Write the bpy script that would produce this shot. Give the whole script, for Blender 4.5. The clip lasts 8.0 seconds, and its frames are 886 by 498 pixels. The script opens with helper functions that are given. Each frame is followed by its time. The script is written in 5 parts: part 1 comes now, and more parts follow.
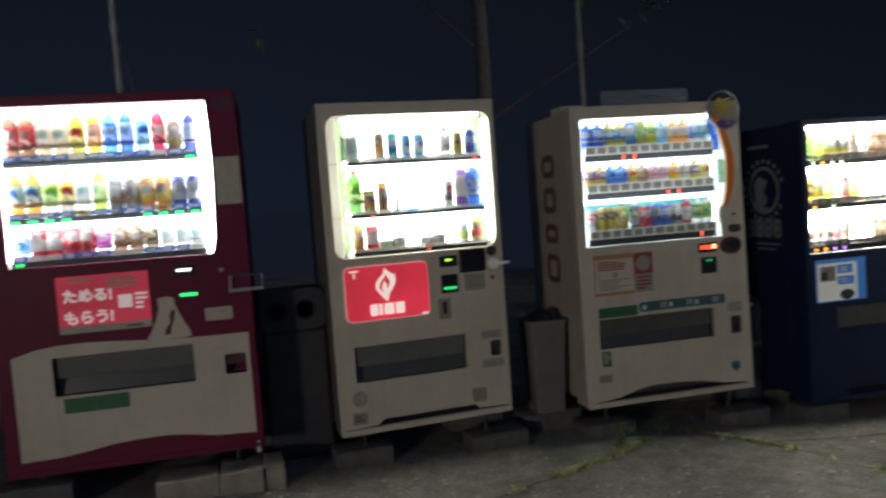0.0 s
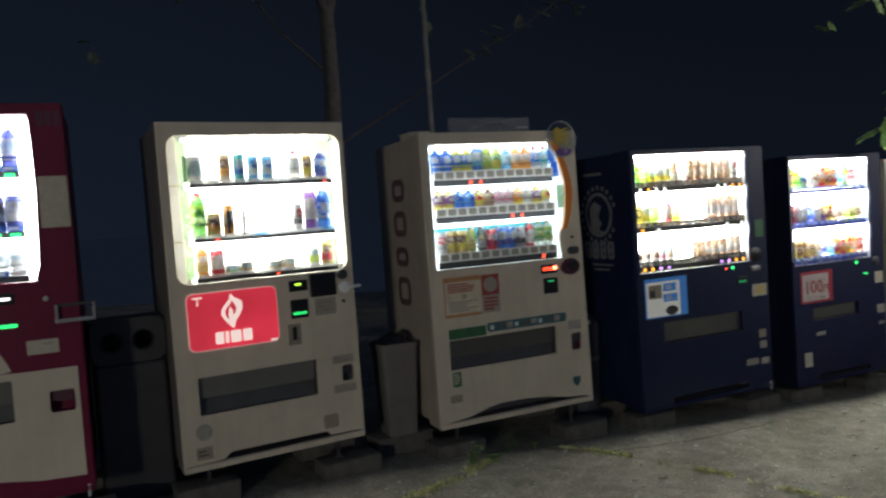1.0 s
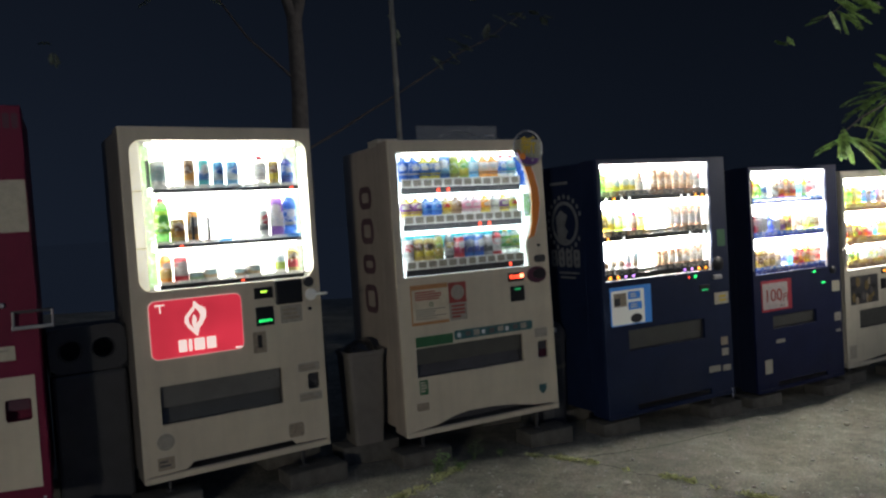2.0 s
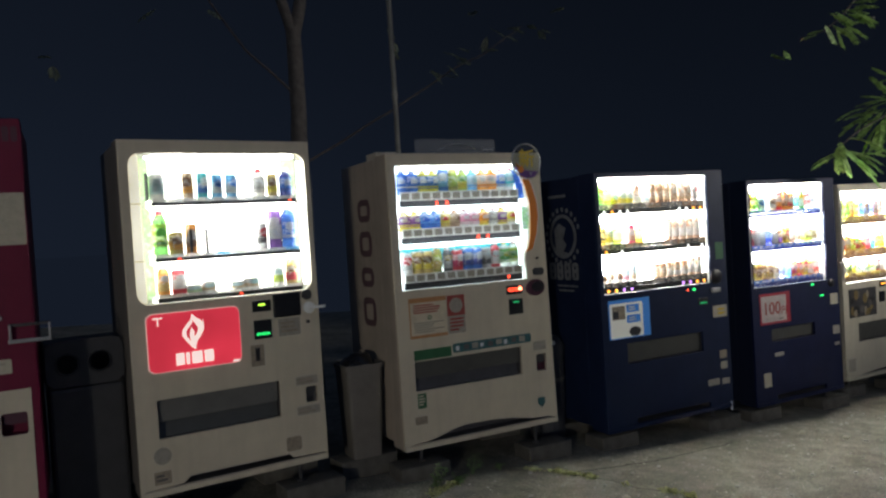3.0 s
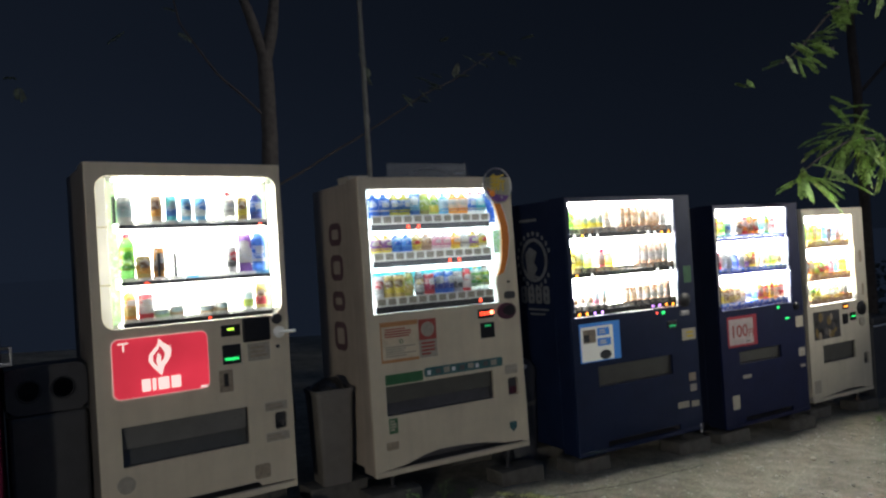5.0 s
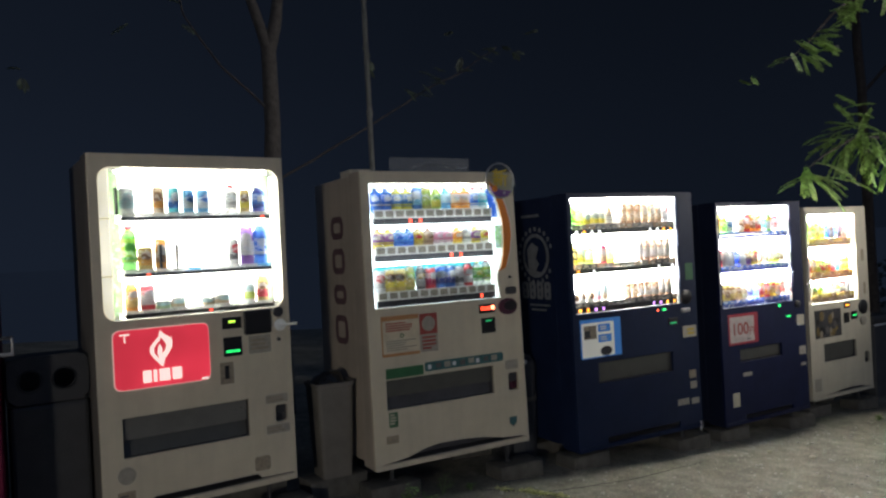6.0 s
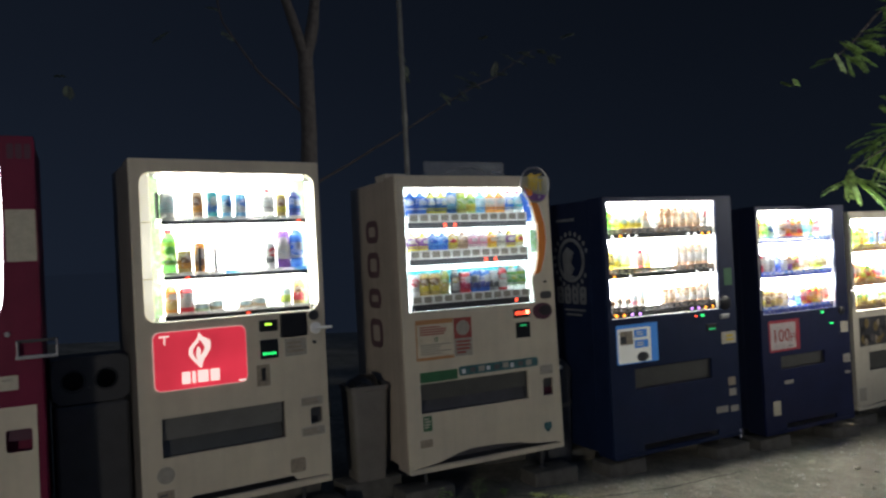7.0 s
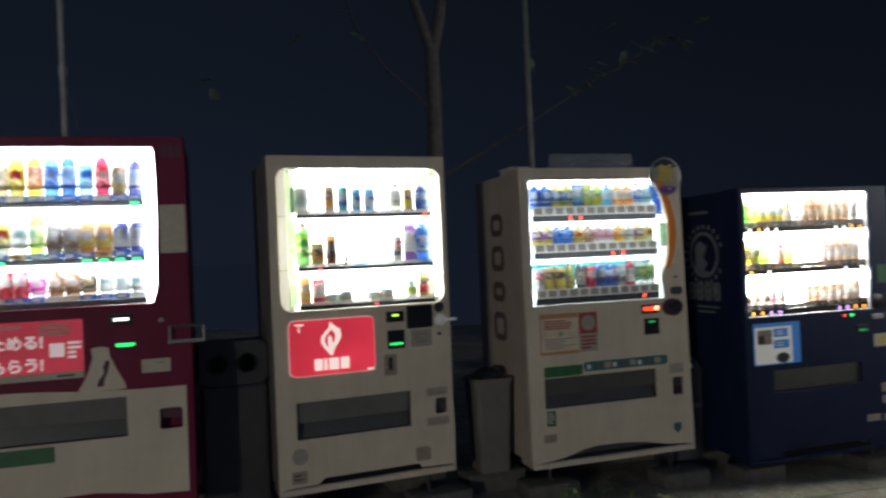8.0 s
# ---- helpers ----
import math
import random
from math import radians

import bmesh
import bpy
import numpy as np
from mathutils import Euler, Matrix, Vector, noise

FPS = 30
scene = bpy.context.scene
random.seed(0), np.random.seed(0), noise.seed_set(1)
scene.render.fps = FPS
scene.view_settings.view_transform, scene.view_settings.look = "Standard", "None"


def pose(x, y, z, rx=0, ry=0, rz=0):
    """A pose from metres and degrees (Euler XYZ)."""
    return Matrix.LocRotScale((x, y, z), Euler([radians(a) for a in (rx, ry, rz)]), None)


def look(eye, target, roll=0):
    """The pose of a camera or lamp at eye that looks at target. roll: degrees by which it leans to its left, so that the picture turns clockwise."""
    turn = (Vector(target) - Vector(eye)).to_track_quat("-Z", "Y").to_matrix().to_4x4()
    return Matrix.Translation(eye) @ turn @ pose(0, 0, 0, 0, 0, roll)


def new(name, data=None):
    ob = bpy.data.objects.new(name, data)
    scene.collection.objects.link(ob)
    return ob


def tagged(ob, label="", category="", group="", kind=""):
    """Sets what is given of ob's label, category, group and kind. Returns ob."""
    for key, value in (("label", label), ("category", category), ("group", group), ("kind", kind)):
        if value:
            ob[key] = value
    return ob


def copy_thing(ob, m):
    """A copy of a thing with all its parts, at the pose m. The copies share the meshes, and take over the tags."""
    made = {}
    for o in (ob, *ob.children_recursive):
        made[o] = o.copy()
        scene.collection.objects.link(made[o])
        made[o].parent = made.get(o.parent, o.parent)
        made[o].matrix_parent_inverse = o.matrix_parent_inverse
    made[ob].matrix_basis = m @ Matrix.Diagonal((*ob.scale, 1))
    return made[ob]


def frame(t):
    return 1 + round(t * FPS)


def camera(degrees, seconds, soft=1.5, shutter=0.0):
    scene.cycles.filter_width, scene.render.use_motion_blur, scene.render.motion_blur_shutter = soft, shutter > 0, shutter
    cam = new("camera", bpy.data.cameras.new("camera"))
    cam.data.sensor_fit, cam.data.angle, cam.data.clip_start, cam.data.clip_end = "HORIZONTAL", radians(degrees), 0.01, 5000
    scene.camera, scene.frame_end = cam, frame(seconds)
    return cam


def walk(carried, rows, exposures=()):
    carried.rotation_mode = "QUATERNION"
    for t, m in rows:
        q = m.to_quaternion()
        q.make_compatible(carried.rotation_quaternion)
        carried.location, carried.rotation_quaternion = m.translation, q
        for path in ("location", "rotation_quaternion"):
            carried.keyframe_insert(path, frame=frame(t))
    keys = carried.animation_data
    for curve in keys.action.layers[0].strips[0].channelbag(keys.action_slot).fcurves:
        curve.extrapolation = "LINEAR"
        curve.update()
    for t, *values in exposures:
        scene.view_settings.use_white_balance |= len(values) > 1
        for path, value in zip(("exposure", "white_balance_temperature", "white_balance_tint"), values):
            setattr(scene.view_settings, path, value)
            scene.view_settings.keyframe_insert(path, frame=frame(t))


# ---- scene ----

cam = camera(62.3, 8.0, soft=2.4, shutter=0.5)
EYE = (-0.886, -4.036, 1.45)
PATH = [
    (0.0, 86.37, 4.15, -14.63), (0.5, 87.01, 4.05, -21.28), (1.0, 87.37, 4.01, -26.27), (1.5, 87.47, 3.91, -28.49),
    (3.0, 88.80, 3.60, -28.94), (3.5, 89.57, 3.72, -29.53), (4.0, 90.31, 3.89, -30.43), (4.5, 90.63, 3.88, -31.00),
    (6.0, 90.10, 2.99, -31.03), (6.5, 90.29, 2.88, -30.45), (7.0, 90.56, 2.83, -28.33), (7.5, 90.62, 2.77, -24.48),
    (8.0, 90.49, 2.50, -18.63),
]
walk(cam, [(t, pose(*EYE, rx, ry, rz)) for t, rx, ry, rz in PATH],
     exposures=[(0.0, 0.0), (1.5, 0.06), (3.0, 0.12), (4.5, 0.22), (6.0, 0.24), (7.2, 0.22), (8.0, 0.1)])

# ---- night sky and lights ----
PANEL = 40.0          # glow of the backlit display cases
world = bpy.data.worlds.new("night")
scene.world = world
world.use_nodes = True
sky = world.node_tree.nodes["Background"]
sky.inputs["Color"].default_value = (0.225, 0.335, 0.60, 1)
# palest south and west, darkest north-east; the unseen south is raised as added fill
sky_nodes, sky_links = world.node_tree.nodes, world.node_tree.links
sky_dir, sky_split = sky_nodes.new("ShaderNodeTexCoord"), sky_nodes.new("ShaderNodeSeparateXYZ")
sky_links.new(sky_dir.outputs["Generated"], sky_split.inputs["Vector"])


def sky_ramp(axis, low, high, first, last):
    ramp = sky_nodes.new("ShaderNodeMapRange")
    ramp.interpolation_type = "SMOOTHSTEP"
    for key, value in (("From Min", low), ("From Max", high), ("To Min", first), ("To Max", last)):
        ramp.inputs[key].default_value = value
    sky_links.new(sky_split.outputs[axis], ramp.inputs["Value"])
    return ramp.outputs["Result"]


sky_level = sky_ramp("Z", 0.0, 0.36, 1.55, 1.0)
for factor in (sky_ramp("X", -0.2, 0.95, 1.12, 0.62), sky_ramp("Y", -0.9, 0.45, 7.5, 1.0)):
    times = sky_nodes.new("ShaderNodeMath")
    times.operation = "MULTIPLY"
    sky_links.new(sky_level, times.inputs[0])
    sky_links.new(factor, times.inputs[1])
    sky_level = times.outputs["Value"]
times = sky_nodes.new("ShaderNodeMath")
times.operation = "MULTIPLY"
times.inputs[1].default_value = 0.0195
sky_links.new(sky_level, times.inputs[0])
sky_links.new(times.outputs["Value"], sky.inputs["Strength"])


def lamp(name, watts, color, size, blend, eye, target):
    data = bpy.data.lights.new(name, "SPOT")
    data.energy, data.color = watts, color
    data.spot_size, data.spot_blend, data.shadow_soft_size = radians(size), blend, 0.45
    new(name, data).matrix_world = look(eye, target)


LAMP_WEST, LEAF_LAMP = (-8.0, -11.0, 2.25), (9.6, -6.2, 3.7)
lamp("offscreen_light", 1050, (1.0, 0.945, 0.82), 54, 1.0, LAMP_WEST, (2.6, -0.2, 0.9))
# added lamp with no known source, brightens the leaves over the last machine
lamp("offscreen_light", 1700, (1.0, 0.95, 0.86), 42, 1.0, LEAF_LAMP, (5.8, -0.3, 2.7))


# ---- materials ----
def material(name, color, rough=0.5, metal=0.0, vary=0.15, scale=8.0, bump=0.0, bump_scale=120.0, spec=0.5, dirt=None, coat=0.0, streaks=0.0):
    m = bpy.data.materials.new(name)
    m.use_nodes = True
    nt = m.node_tree
    p = nt.nodes["Principled BSDF"]
    p.inputs["Roughness"].default_value, p.inputs["Metallic"].default_value = rough, metal
    p.inputs["Specular IOR Level"].default_value = spec
    p.inputs["Coat Weight"].default_value = coat
    tc = nt.nodes.new("ShaderNodeTexCoord")
    n1 = nt.nodes.new("ShaderNodeTexNoise")
    n1.inputs["Scale"].default_value, n1.inputs["Detail"].default_value = scale, 6
    n1.inputs["Roughness"].default_value = 0.65
    nt.links.new(tc.outputs["Object"], n1.inputs["Vector"])
    ramp = nt.nodes.new("ShaderNodeValToRGB")
    c = Vector(color)
    low = Vector(dirt) if dirt else c * (1 - 2 * vary)
    ramp.color_ramp.elements[0].position, ramp.color_ramp.elements[0].color = 0.28, (*low, 1)
    ramp.color_ramp.elements[1].position, ramp.color_ramp.elements[1].color = 0.62, (*c, 1)
    nt.links.new(n1.outputs["Fac"], ramp.inputs["Fac"])
    nt.links.new(ramp.outputs["Color"], p.inputs["Base Color"])
    if streaks:
        mp, n3, r3, mul = nt.nodes.new("ShaderNodeMapping"), nt.nodes.new("ShaderNodeTexNoise"), nt.nodes.new("ShaderNodeMapRange"), nt.nodes.new("ShaderNodeMix")
        mp.inputs["Scale"].default_value = (16, 16, 1.1)
        n3.inputs["Scale"].default_value, n3.inputs["Detail"].default_value = 1.0, 5
        nt.links.new(tc.outputs["Object"], mp.inputs["Vector"])
        nt.links.new(mp.outputs["Vector"], n3.inputs["Vector"])
        r3.inputs["From Min"].default_value, r3.inputs["From Max"].default_value = 0.32, 0.55
        r3.inputs["To Min"].default_value, r3.inputs["To Max"].default_value = 1 - streaks, 1.0
        nt.links.new(n3.outputs["Fac"], r3.inputs["Value"])
        mul.data_type, mul.blend_type = "RGBA", "MULTIPLY"
        mul.inputs["Factor"].default_value = 1
        nt.links.new(ramp.outputs["Color"], mul.inputs["A"])
        nt.links.new(r3.outputs["Result"], mul.inputs["B"])
        nt.links.new(mul.outputs["Result"], p.inputs["Base Color"])
    rr = nt.nodes.new("ShaderNodeMapRange")
    rr.inputs["To Min"].default_value, rr.inputs["To Max"].default_value = min(1, rough + 0.12), max(0.03, rough - 0.1)
    nt.links.new(n1.outputs["Fac"], rr.inputs["Value"])
    nt.links.new(rr.outputs["Result"], p.inputs["Roughness"])
    if bump:
        n2 = nt.nodes.new("ShaderNodeTexNoise")
        n2.inputs["Scale"].default_value, n2.inputs["Detail"].default_value = bump_scale, 4
        nt.links.new(tc.outputs["Object"], n2.inputs["Vector"])
        b = nt.nodes.new("ShaderNodeBump")
        b.inputs["Strength"].default_value, b.inputs["Distance"].default_value = bump, 0.01
        nt.links.new(n2.outputs["Fac"], b.inputs["Height"])
        nt.links.new(b.outputs["Normal"], p.inputs["Normal"])
    return m


def glow(name, color, strength, uneven=0.0):
    m = bpy.data.materials.new(name)
    m.use_nodes = True
    p = m.node_tree.nodes["Principled BSDF"]
    p.inputs["Base Color"].default_value = (*[min(0.8, 0.8 * c) for c in color], 1)
    p.inputs["Emission Color"].default_value, p.inputs["Emission Strength"].default_value = (*color, 1), strength
    if uneven:
        nt = m.node_tree
        tc, cloud, span = (nt.nodes.new("ShaderNode" + k) for k in ("TexCoord", "TexNoise", "MapRange"))
        cloud.inputs["Scale"].default_value, cloud.inputs["Detail"].default_value = 3.2, 3
        nt.links.new(tc.outputs["Object"], cloud.inputs["Vector"])
        nt.links.new(cloud.outputs["Fac"], span.inputs["Value"])
        for key, value in (("From Min", 0.35), ("From Max", 0.65), ("To Min", strength * (1 - uneven)), ("To Max", strength * (1 + uneven))):
            span.inputs[key].default_value = value
        nt.links.new(span.outputs["Result"], p.inputs["Emission Strength"])
    return m


def clear(name, color, rough=0.0, gloss=0.035):
    """Thin clear sheet: mostly see-through, with a gloss."""
    m = bpy.data.materials.new(name)
    m.use_nodes = True
    nt = m.node_tree
    nt.nodes.remove(nt.nodes["Principled BSDF"])
    out = nt.nodes["Material Output"]
    see, shine, mix = nt.nodes.new("ShaderNodeBsdfTransparent"), nt.nodes.new("ShaderNodeBsdfGlossy"), nt.nodes.new("ShaderNodeMixShader")
    see.inputs["Color"].default_value = (*color, 1)
    shine.inputs["Roughness"].default_value = rough
    mix.inputs["Fac"].default_value = gloss
    nt.links.new(see.outputs["BSDF"], mix.inputs[1])
    nt.links.new(shine.outputs["BSDF"], mix.inputs[2])
    nt.links.new(mix.outputs["Shader"], out.inputs["Surface"])
    return m


CREAM = material("cream_enamel", (0.61, 0.54, 0.42), 0.42, vary=0.08, scale=3.5, bump=0.04, bump_scale=300, streaks=0.07)
# streaked side enamel; the flank's shade is put into this dark grey
SIDE_SHADED = material("weathered_shaded_enamel", (0.16, 0.145, 0.135), 0.5, vary=0.12, scale=3.0, bump=0.04, bump_scale=300, streaks=0.12)
# darker cream for the sides of the arc machine
CREAM_DARKER = material("darker_cream_enamel", (0.46, 0.39, 0.32), 0.5, vary=0.10, scale=3.0, bump=0.04, bump_scale=300, streaks=0.12)
CRIMSON = material("crimson_enamel", (0.150, 0.003, 0.034), 0.52, vary=0.10, scale=4, spec=0.3, streaks=0.09)
NAVY = material("navy_enamel", (0.009, 0.018, 0.055), 0.50, vary=0.12, scale=4, spec=0.25)
ROYAL = material("deep_blue_enamel", (0.009, 0.014, 0.052), 0.46, vary=0.12, scale=4, spec=0.25)
MIDNIGHT = material("dark_navy_enamel", (0.009, 0.014, 0.036), 0.40, vary=0.12, scale=4)
GREY_ENAMEL = material("grey_cream_enamel", (0.54, 0.50, 0.41), 0.45, vary=0.08, scale=4, streaks=0.09)
WHITE = material("white_plastic", (0.80, 0.80, 0.78), 0.4, vary=0.03)
BLACK = material("black_plastic", (0.012, 0.012, 0.014), 0.35, vary=0.2)
CHARCOAL = material("dark_grey_plastic", (0.045, 0.045, 0.05), 0.45, vary=0.15)
FLAP_DARK = material("dark_flap_plastic", (0.085, 0.085, 0.08), 0.3, vary=0.12, scale=6)
FLAP = material("smoky_flap_plastic", (0.15, 0.147, 0.14), 0.3, vary=0.12, scale=6)
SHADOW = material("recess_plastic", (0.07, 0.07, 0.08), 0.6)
STEEL = material("brushed_steel", (0.42, 0.42, 0.42), 0.35, 0.9, vary=0.1)
# lit copy of the galvanised pipe: light on one pole put into its colour
GALV_LIT = material("lit_galvanised_pipe", (0.55, 0.53, 0.47), 0.5, 0.1, vary=0.2, scale=14)
GALV = material("galvanised_pipe", (0.19, 0.185, 0.165), 0.5, 0.3, vary=0.2, scale=14)
CONCRETE_PALE = material("pale_concrete", (0.34, 0.295, 0.235), 0.9, vary=0.25, scale=9, bump=0.6, bump_scale=90)
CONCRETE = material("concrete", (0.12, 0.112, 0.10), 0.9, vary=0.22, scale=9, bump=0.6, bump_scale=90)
CASE_GREY = material("case_liner", (0.36, 0.36, 0.33), 0.5, vary=0.08)
TAPE = material("label_cream", (0.50, 0.46, 0.36), 0.6, vary=0.1, scale=30)
LABEL_GREY = material("label_grey", (0.36, 0.33, 0.28), 0.6, vary=0.14, scale=40)
LABEL_TAN = material("label_tan", (0.34, 0.28, 0.21), 0.6, vary=0.2, scale=45)
RED_PAPER = material("red_print", (0.36, 0.03, 0.05), 0.4, vary=0.06)
INK = material("grey_ink", (0.12, 0.11, 0.11), 0.6)
INK_RED = material("red_ink", (0.34, 0.06, 0.05), 0.6)
GREEN_LABEL = material("green_label", (0.035, 0.14, 0.06), 0.5, vary=0.12, scale=20)
TEAL_LABEL = material("teal_label", (0.05, 0.15, 0.16), 0.5, vary=0.3, scale=35)
WHITE_PRINT = material("white_print", (0.74, 0.72, 0.68), 0.5, vary=0.05)
ORANGE_BAND = material("orange_band", (0.75, 0.22, 0.02), 0.4, vary=0.05)
NOTICE = material("yellowed_notice_paper", (0.64, 0.56, 0.42), 0.6, vary=0.12, scale=14)
FADED_ORANGE = material("faded_orange_print", (0.50, 0.24, 0.10), 0.5, vary=0.12, scale=20)
FLANK_PRINT = material("pale_grey_print", (0.22, 0.23, 0.25), 0.5, vary=0.2, scale=12)
FLANK_MAROON = material("faded_maroon_print", (0.15, 0.085, 0.095), 0.5, vary=0.15)
MAROON = material("maroon_print", (0.075, 0.018, 0.04), 0.5, vary=0.1)
PALE_PRINT = material("pale_blue_grey_print", (0.66, 0.69, 0.74), 0.5, vary=0.1)
OCHRE = material("ochre_print", (0.20, 0.14, 0.05), 0.5, vary=0.25, scale=30)
YELLOW_PRINT = material("yellow_print", (0.62, 0.45, 0.04), 0.5, vary=0.1)
BIN_GREY = material("grey_bin_plastic", (0.17, 0.155, 0.14), 0.55, vary=0.12, scale=6)
BIN_DARK = material("dark_bin_plastic", (0.06, 0.062, 0.072), 0.5, vary=0.15, scale=6)
BAG = material("black_polythene", (0.012, 0.013, 0.016), 0.28, vary=0.1)
BARK = material("bark", (0.055, 0.045, 0.042), 0.95, vary=0.3, scale=18, bump=0.8, bump_scale=45)
BARK_GREY = material("grey_bark", (0.072, 0.064, 0.062), 0.95, vary=0.3, scale=18, bump=0.8, bump_scale=45)
GLASS = clear("display_glass", (0.97, 0.985, 0.98))
ACRYLIC = clear("clear_acrylic", (0.86, 0.89, 0.90), 0.30, 0.012)

HAZY = clear("hazy_scratched_acrylic", (0.90, 0.92, 0.93), 0.5, 0.03)
haze_nodes, haze_links = HAZY.node_tree.nodes, HAZY.node_tree.links
haze, haze_mix = haze_nodes.new("ShaderNodeBsdfDiffuse"), haze_nodes.new("ShaderNodeMixShader")
haze_mix.inputs["Fac"].default_value = 0.10
haze_links.new(haze_nodes["Mix Shader"].outputs["Shader"], haze_mix.inputs[1])
haze_links.new(haze.outputs["BSDF"], haze_mix.inputs[2])
haze_links.new(haze_mix.outputs["Shader"], haze_nodes["Material Output"].inputs["Surface"])

LIT_WHITE = glow("backlit_panel", (1.0, 0.985, 0.93), PANEL)
LIT_COOL = glow("backlit_panel_cool", (0.94, 0.98, 1.0), PANEL * 0.85)
LIT_SOFT = glow("backlit_panel_soft", (0.80, 0.94, 1.0), 4.2)
TUBE = glow("fluorescent_tube", (1.0, 0.99, 0.95), 20.0)
TUBE_COOL = glow("cool_fluorescent_tube", (0.92, 0.98, 1.0), 12.0)
TUBE_SIDE = glow("side_tube", (1.0, 0.98, 0.92), 18.0)
TUBE_DIM = glow("dim_side_tube", (0.94, 0.98, 1.0), 9.0)
TUBE_EDGE = glow("cool_side_tube", (0.95, 0.98, 1.0), 26.0)
TUBE_WARM = glow("warm_fluorescent_tube", (1.0, 0.98, 0.90), 45.0)
LIT_WARM = glow("backlit_panel_warm", (1.0, 0.985, 0.92), 6.8)
TUBE_STRONG = glow("bright_fluorescent_tube", (0.95, 0.98, 1.0), 36.0)
LIT_BRIGHT = glow("backlit_panel_bluish", (0.95, 0.98, 1.0), 8.6)
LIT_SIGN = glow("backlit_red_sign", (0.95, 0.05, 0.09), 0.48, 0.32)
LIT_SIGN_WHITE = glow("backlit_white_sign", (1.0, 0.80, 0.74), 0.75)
# printed posters: their brightness is put in as a faint glow of the print
LIT_BLUE = glow("glowing_blue_poster", (0.06, 0.26, 0.72), 0.14)
LIT_PALE = glow("glowing_pale_poster", (0.92, 0.92, 0.84), 0.12)
LIT_POSTER = glow("glowing_red_poster", (0.85, 0.06, 0.11), 0.22, 0.35)
LIT_POSTER_WHITE = glow("glowing_pale_print", (1.0, 0.80, 0.80), 0.30)
LIT_COVER = glow("lit_side_cover", (1.0, 0.93, 0.76), 0.62, 0.25)
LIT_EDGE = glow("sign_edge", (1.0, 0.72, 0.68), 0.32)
LED_GREEN = glow("green_led", (0.03, 1.0, 0.22), 1.3)
LED_DIM_GREEN = glow("dim_green_led", (0.03, 0.6, 0.2), 0.45)
LED_LIME = glow("lime_display", (0.55, 1.0, 0.08), 1.6)
LED_RED = glow("red_led", (1.0, 0.07, 0.03), 3.2)
LED_HOT = glow("bright_red_led", (1.0, 0.16, 0.08), 9.0)
LED_ORANGE = glow("orange_led", (1.0, 0.33, 0.03), 3.5)
LED_PURPLE = glow("violet_led", (0.55, 0.25, 1.0), 2.5)
LED_WHITE = glow("white_led_display", (0.95, 0.95, 1.0), 2.6)


# ---- building blocks ----
def part(name, bm, mat, parent=None, label=""):
    me = bpy.data.meshes.new(name)
    bmesh.ops.recalc_face_normals(bm, faces=bm.faces)
    bm.to_mesh(me)
    bm.free()
    if mat:
        me.materials.append(mat)
    ob = new(name, me)
    if parent:
        ob.parent = parent
    if label:
        ob["label"] = label
    return ob


def root(name, m, label, category, group=""):
    ob = new(name)
    ob.matrix_basis = m
    return tagged(ob, label, category, group)


def smooth(ob, angle=40):
    for poly in ob.data.polygons:
        poly.use_smooth = True
    ob.data.set_sharp_from_angle(angle=radians(angle))
    return ob


def add_box(bm, x0, x1, y0, y1, z0, z1, bevel=0.0, segs=2):
    made = bmesh.ops.create_cube(bm, size=1)["verts"]
    for v in made:
        v.co = Vector(((x0 + x1) / 2 + v.co.x * (x1 - x0), (y0 + y1) / 2 + v.co.y * (y1 - y0), (z0 + z1) / 2 + v.co.z * (z1 - z0)))
    if bevel:
        edges = list({e for v in made for e in v.link_edges})
        bmesh.ops.bevel(bm, geom=edges, offset=bevel, segments=segs, affect="EDGES", profile=0.5)
    return bm


def box(*a, **k):
    return add_box(bmesh.new(), *a, **k)


def add_tube(bm, rings, segs=12, caps=True):
    """Rings of (centre, radius) joined into one skin; the rings lie across the way from one to the next."""
    loops = []
    for i, (c, r) in enumerate(rings):
        a, b = rings[max(0, i - 1)][0], rings[min(len(rings) - 1, i + 1)][0]
        d = (Vector(b) - Vector(a))
        d = d.normalized() if d.length > 1e-9 else Vector((0, 0, 1))
        u = d.cross(Vector((0.31, 0.9, 0.17))).normalized()
        w = d.cross(u)
        loops.append([bm.verts.new(Vector(c) + r * (math.cos(2 * math.pi * k / segs) * u + math.sin(2 * math.pi * k / segs) * w)) for k in range(segs)])
    for p, q in zip(loops, loops[1:]):
        for k in range(segs):
            bm.faces.new((p[k], p[(k + 1) % segs], q[(k + 1) % segs], q[k]))
    if caps:
        bm.faces.new(loops[0][::-1])
        bm.faces.new(loops[-1])
    return bm


def tube(rings, segs=12):
    return add_tube(bmesh.new(), rings, segs)


def lathe(profile, segs=14, shell=False):
    """A turned shape from (radius, height) pairs; shell leaves the back open, as on display dummies."""
    bm = bmesh.new()
    loops = [[bm.verts.new((r * math.cos(2 * math.pi * k / segs), r * math.sin(2 * math.pi * k / segs), z)) for k in range(segs)] for r, z in profile]
    for p, q in zip(loops, loops[1:]):
        for k in range(segs):
            if not (shell and abs((k + 0.5) / segs - 0.25) < 0.16):
                bm.faces.new((p[k], p[(k + 1) % segs], q[(k + 1) % segs], q[k]))
    bm.faces.new(loops[0][::-1])
    bm.faces.new(loops[-1])
    return bm


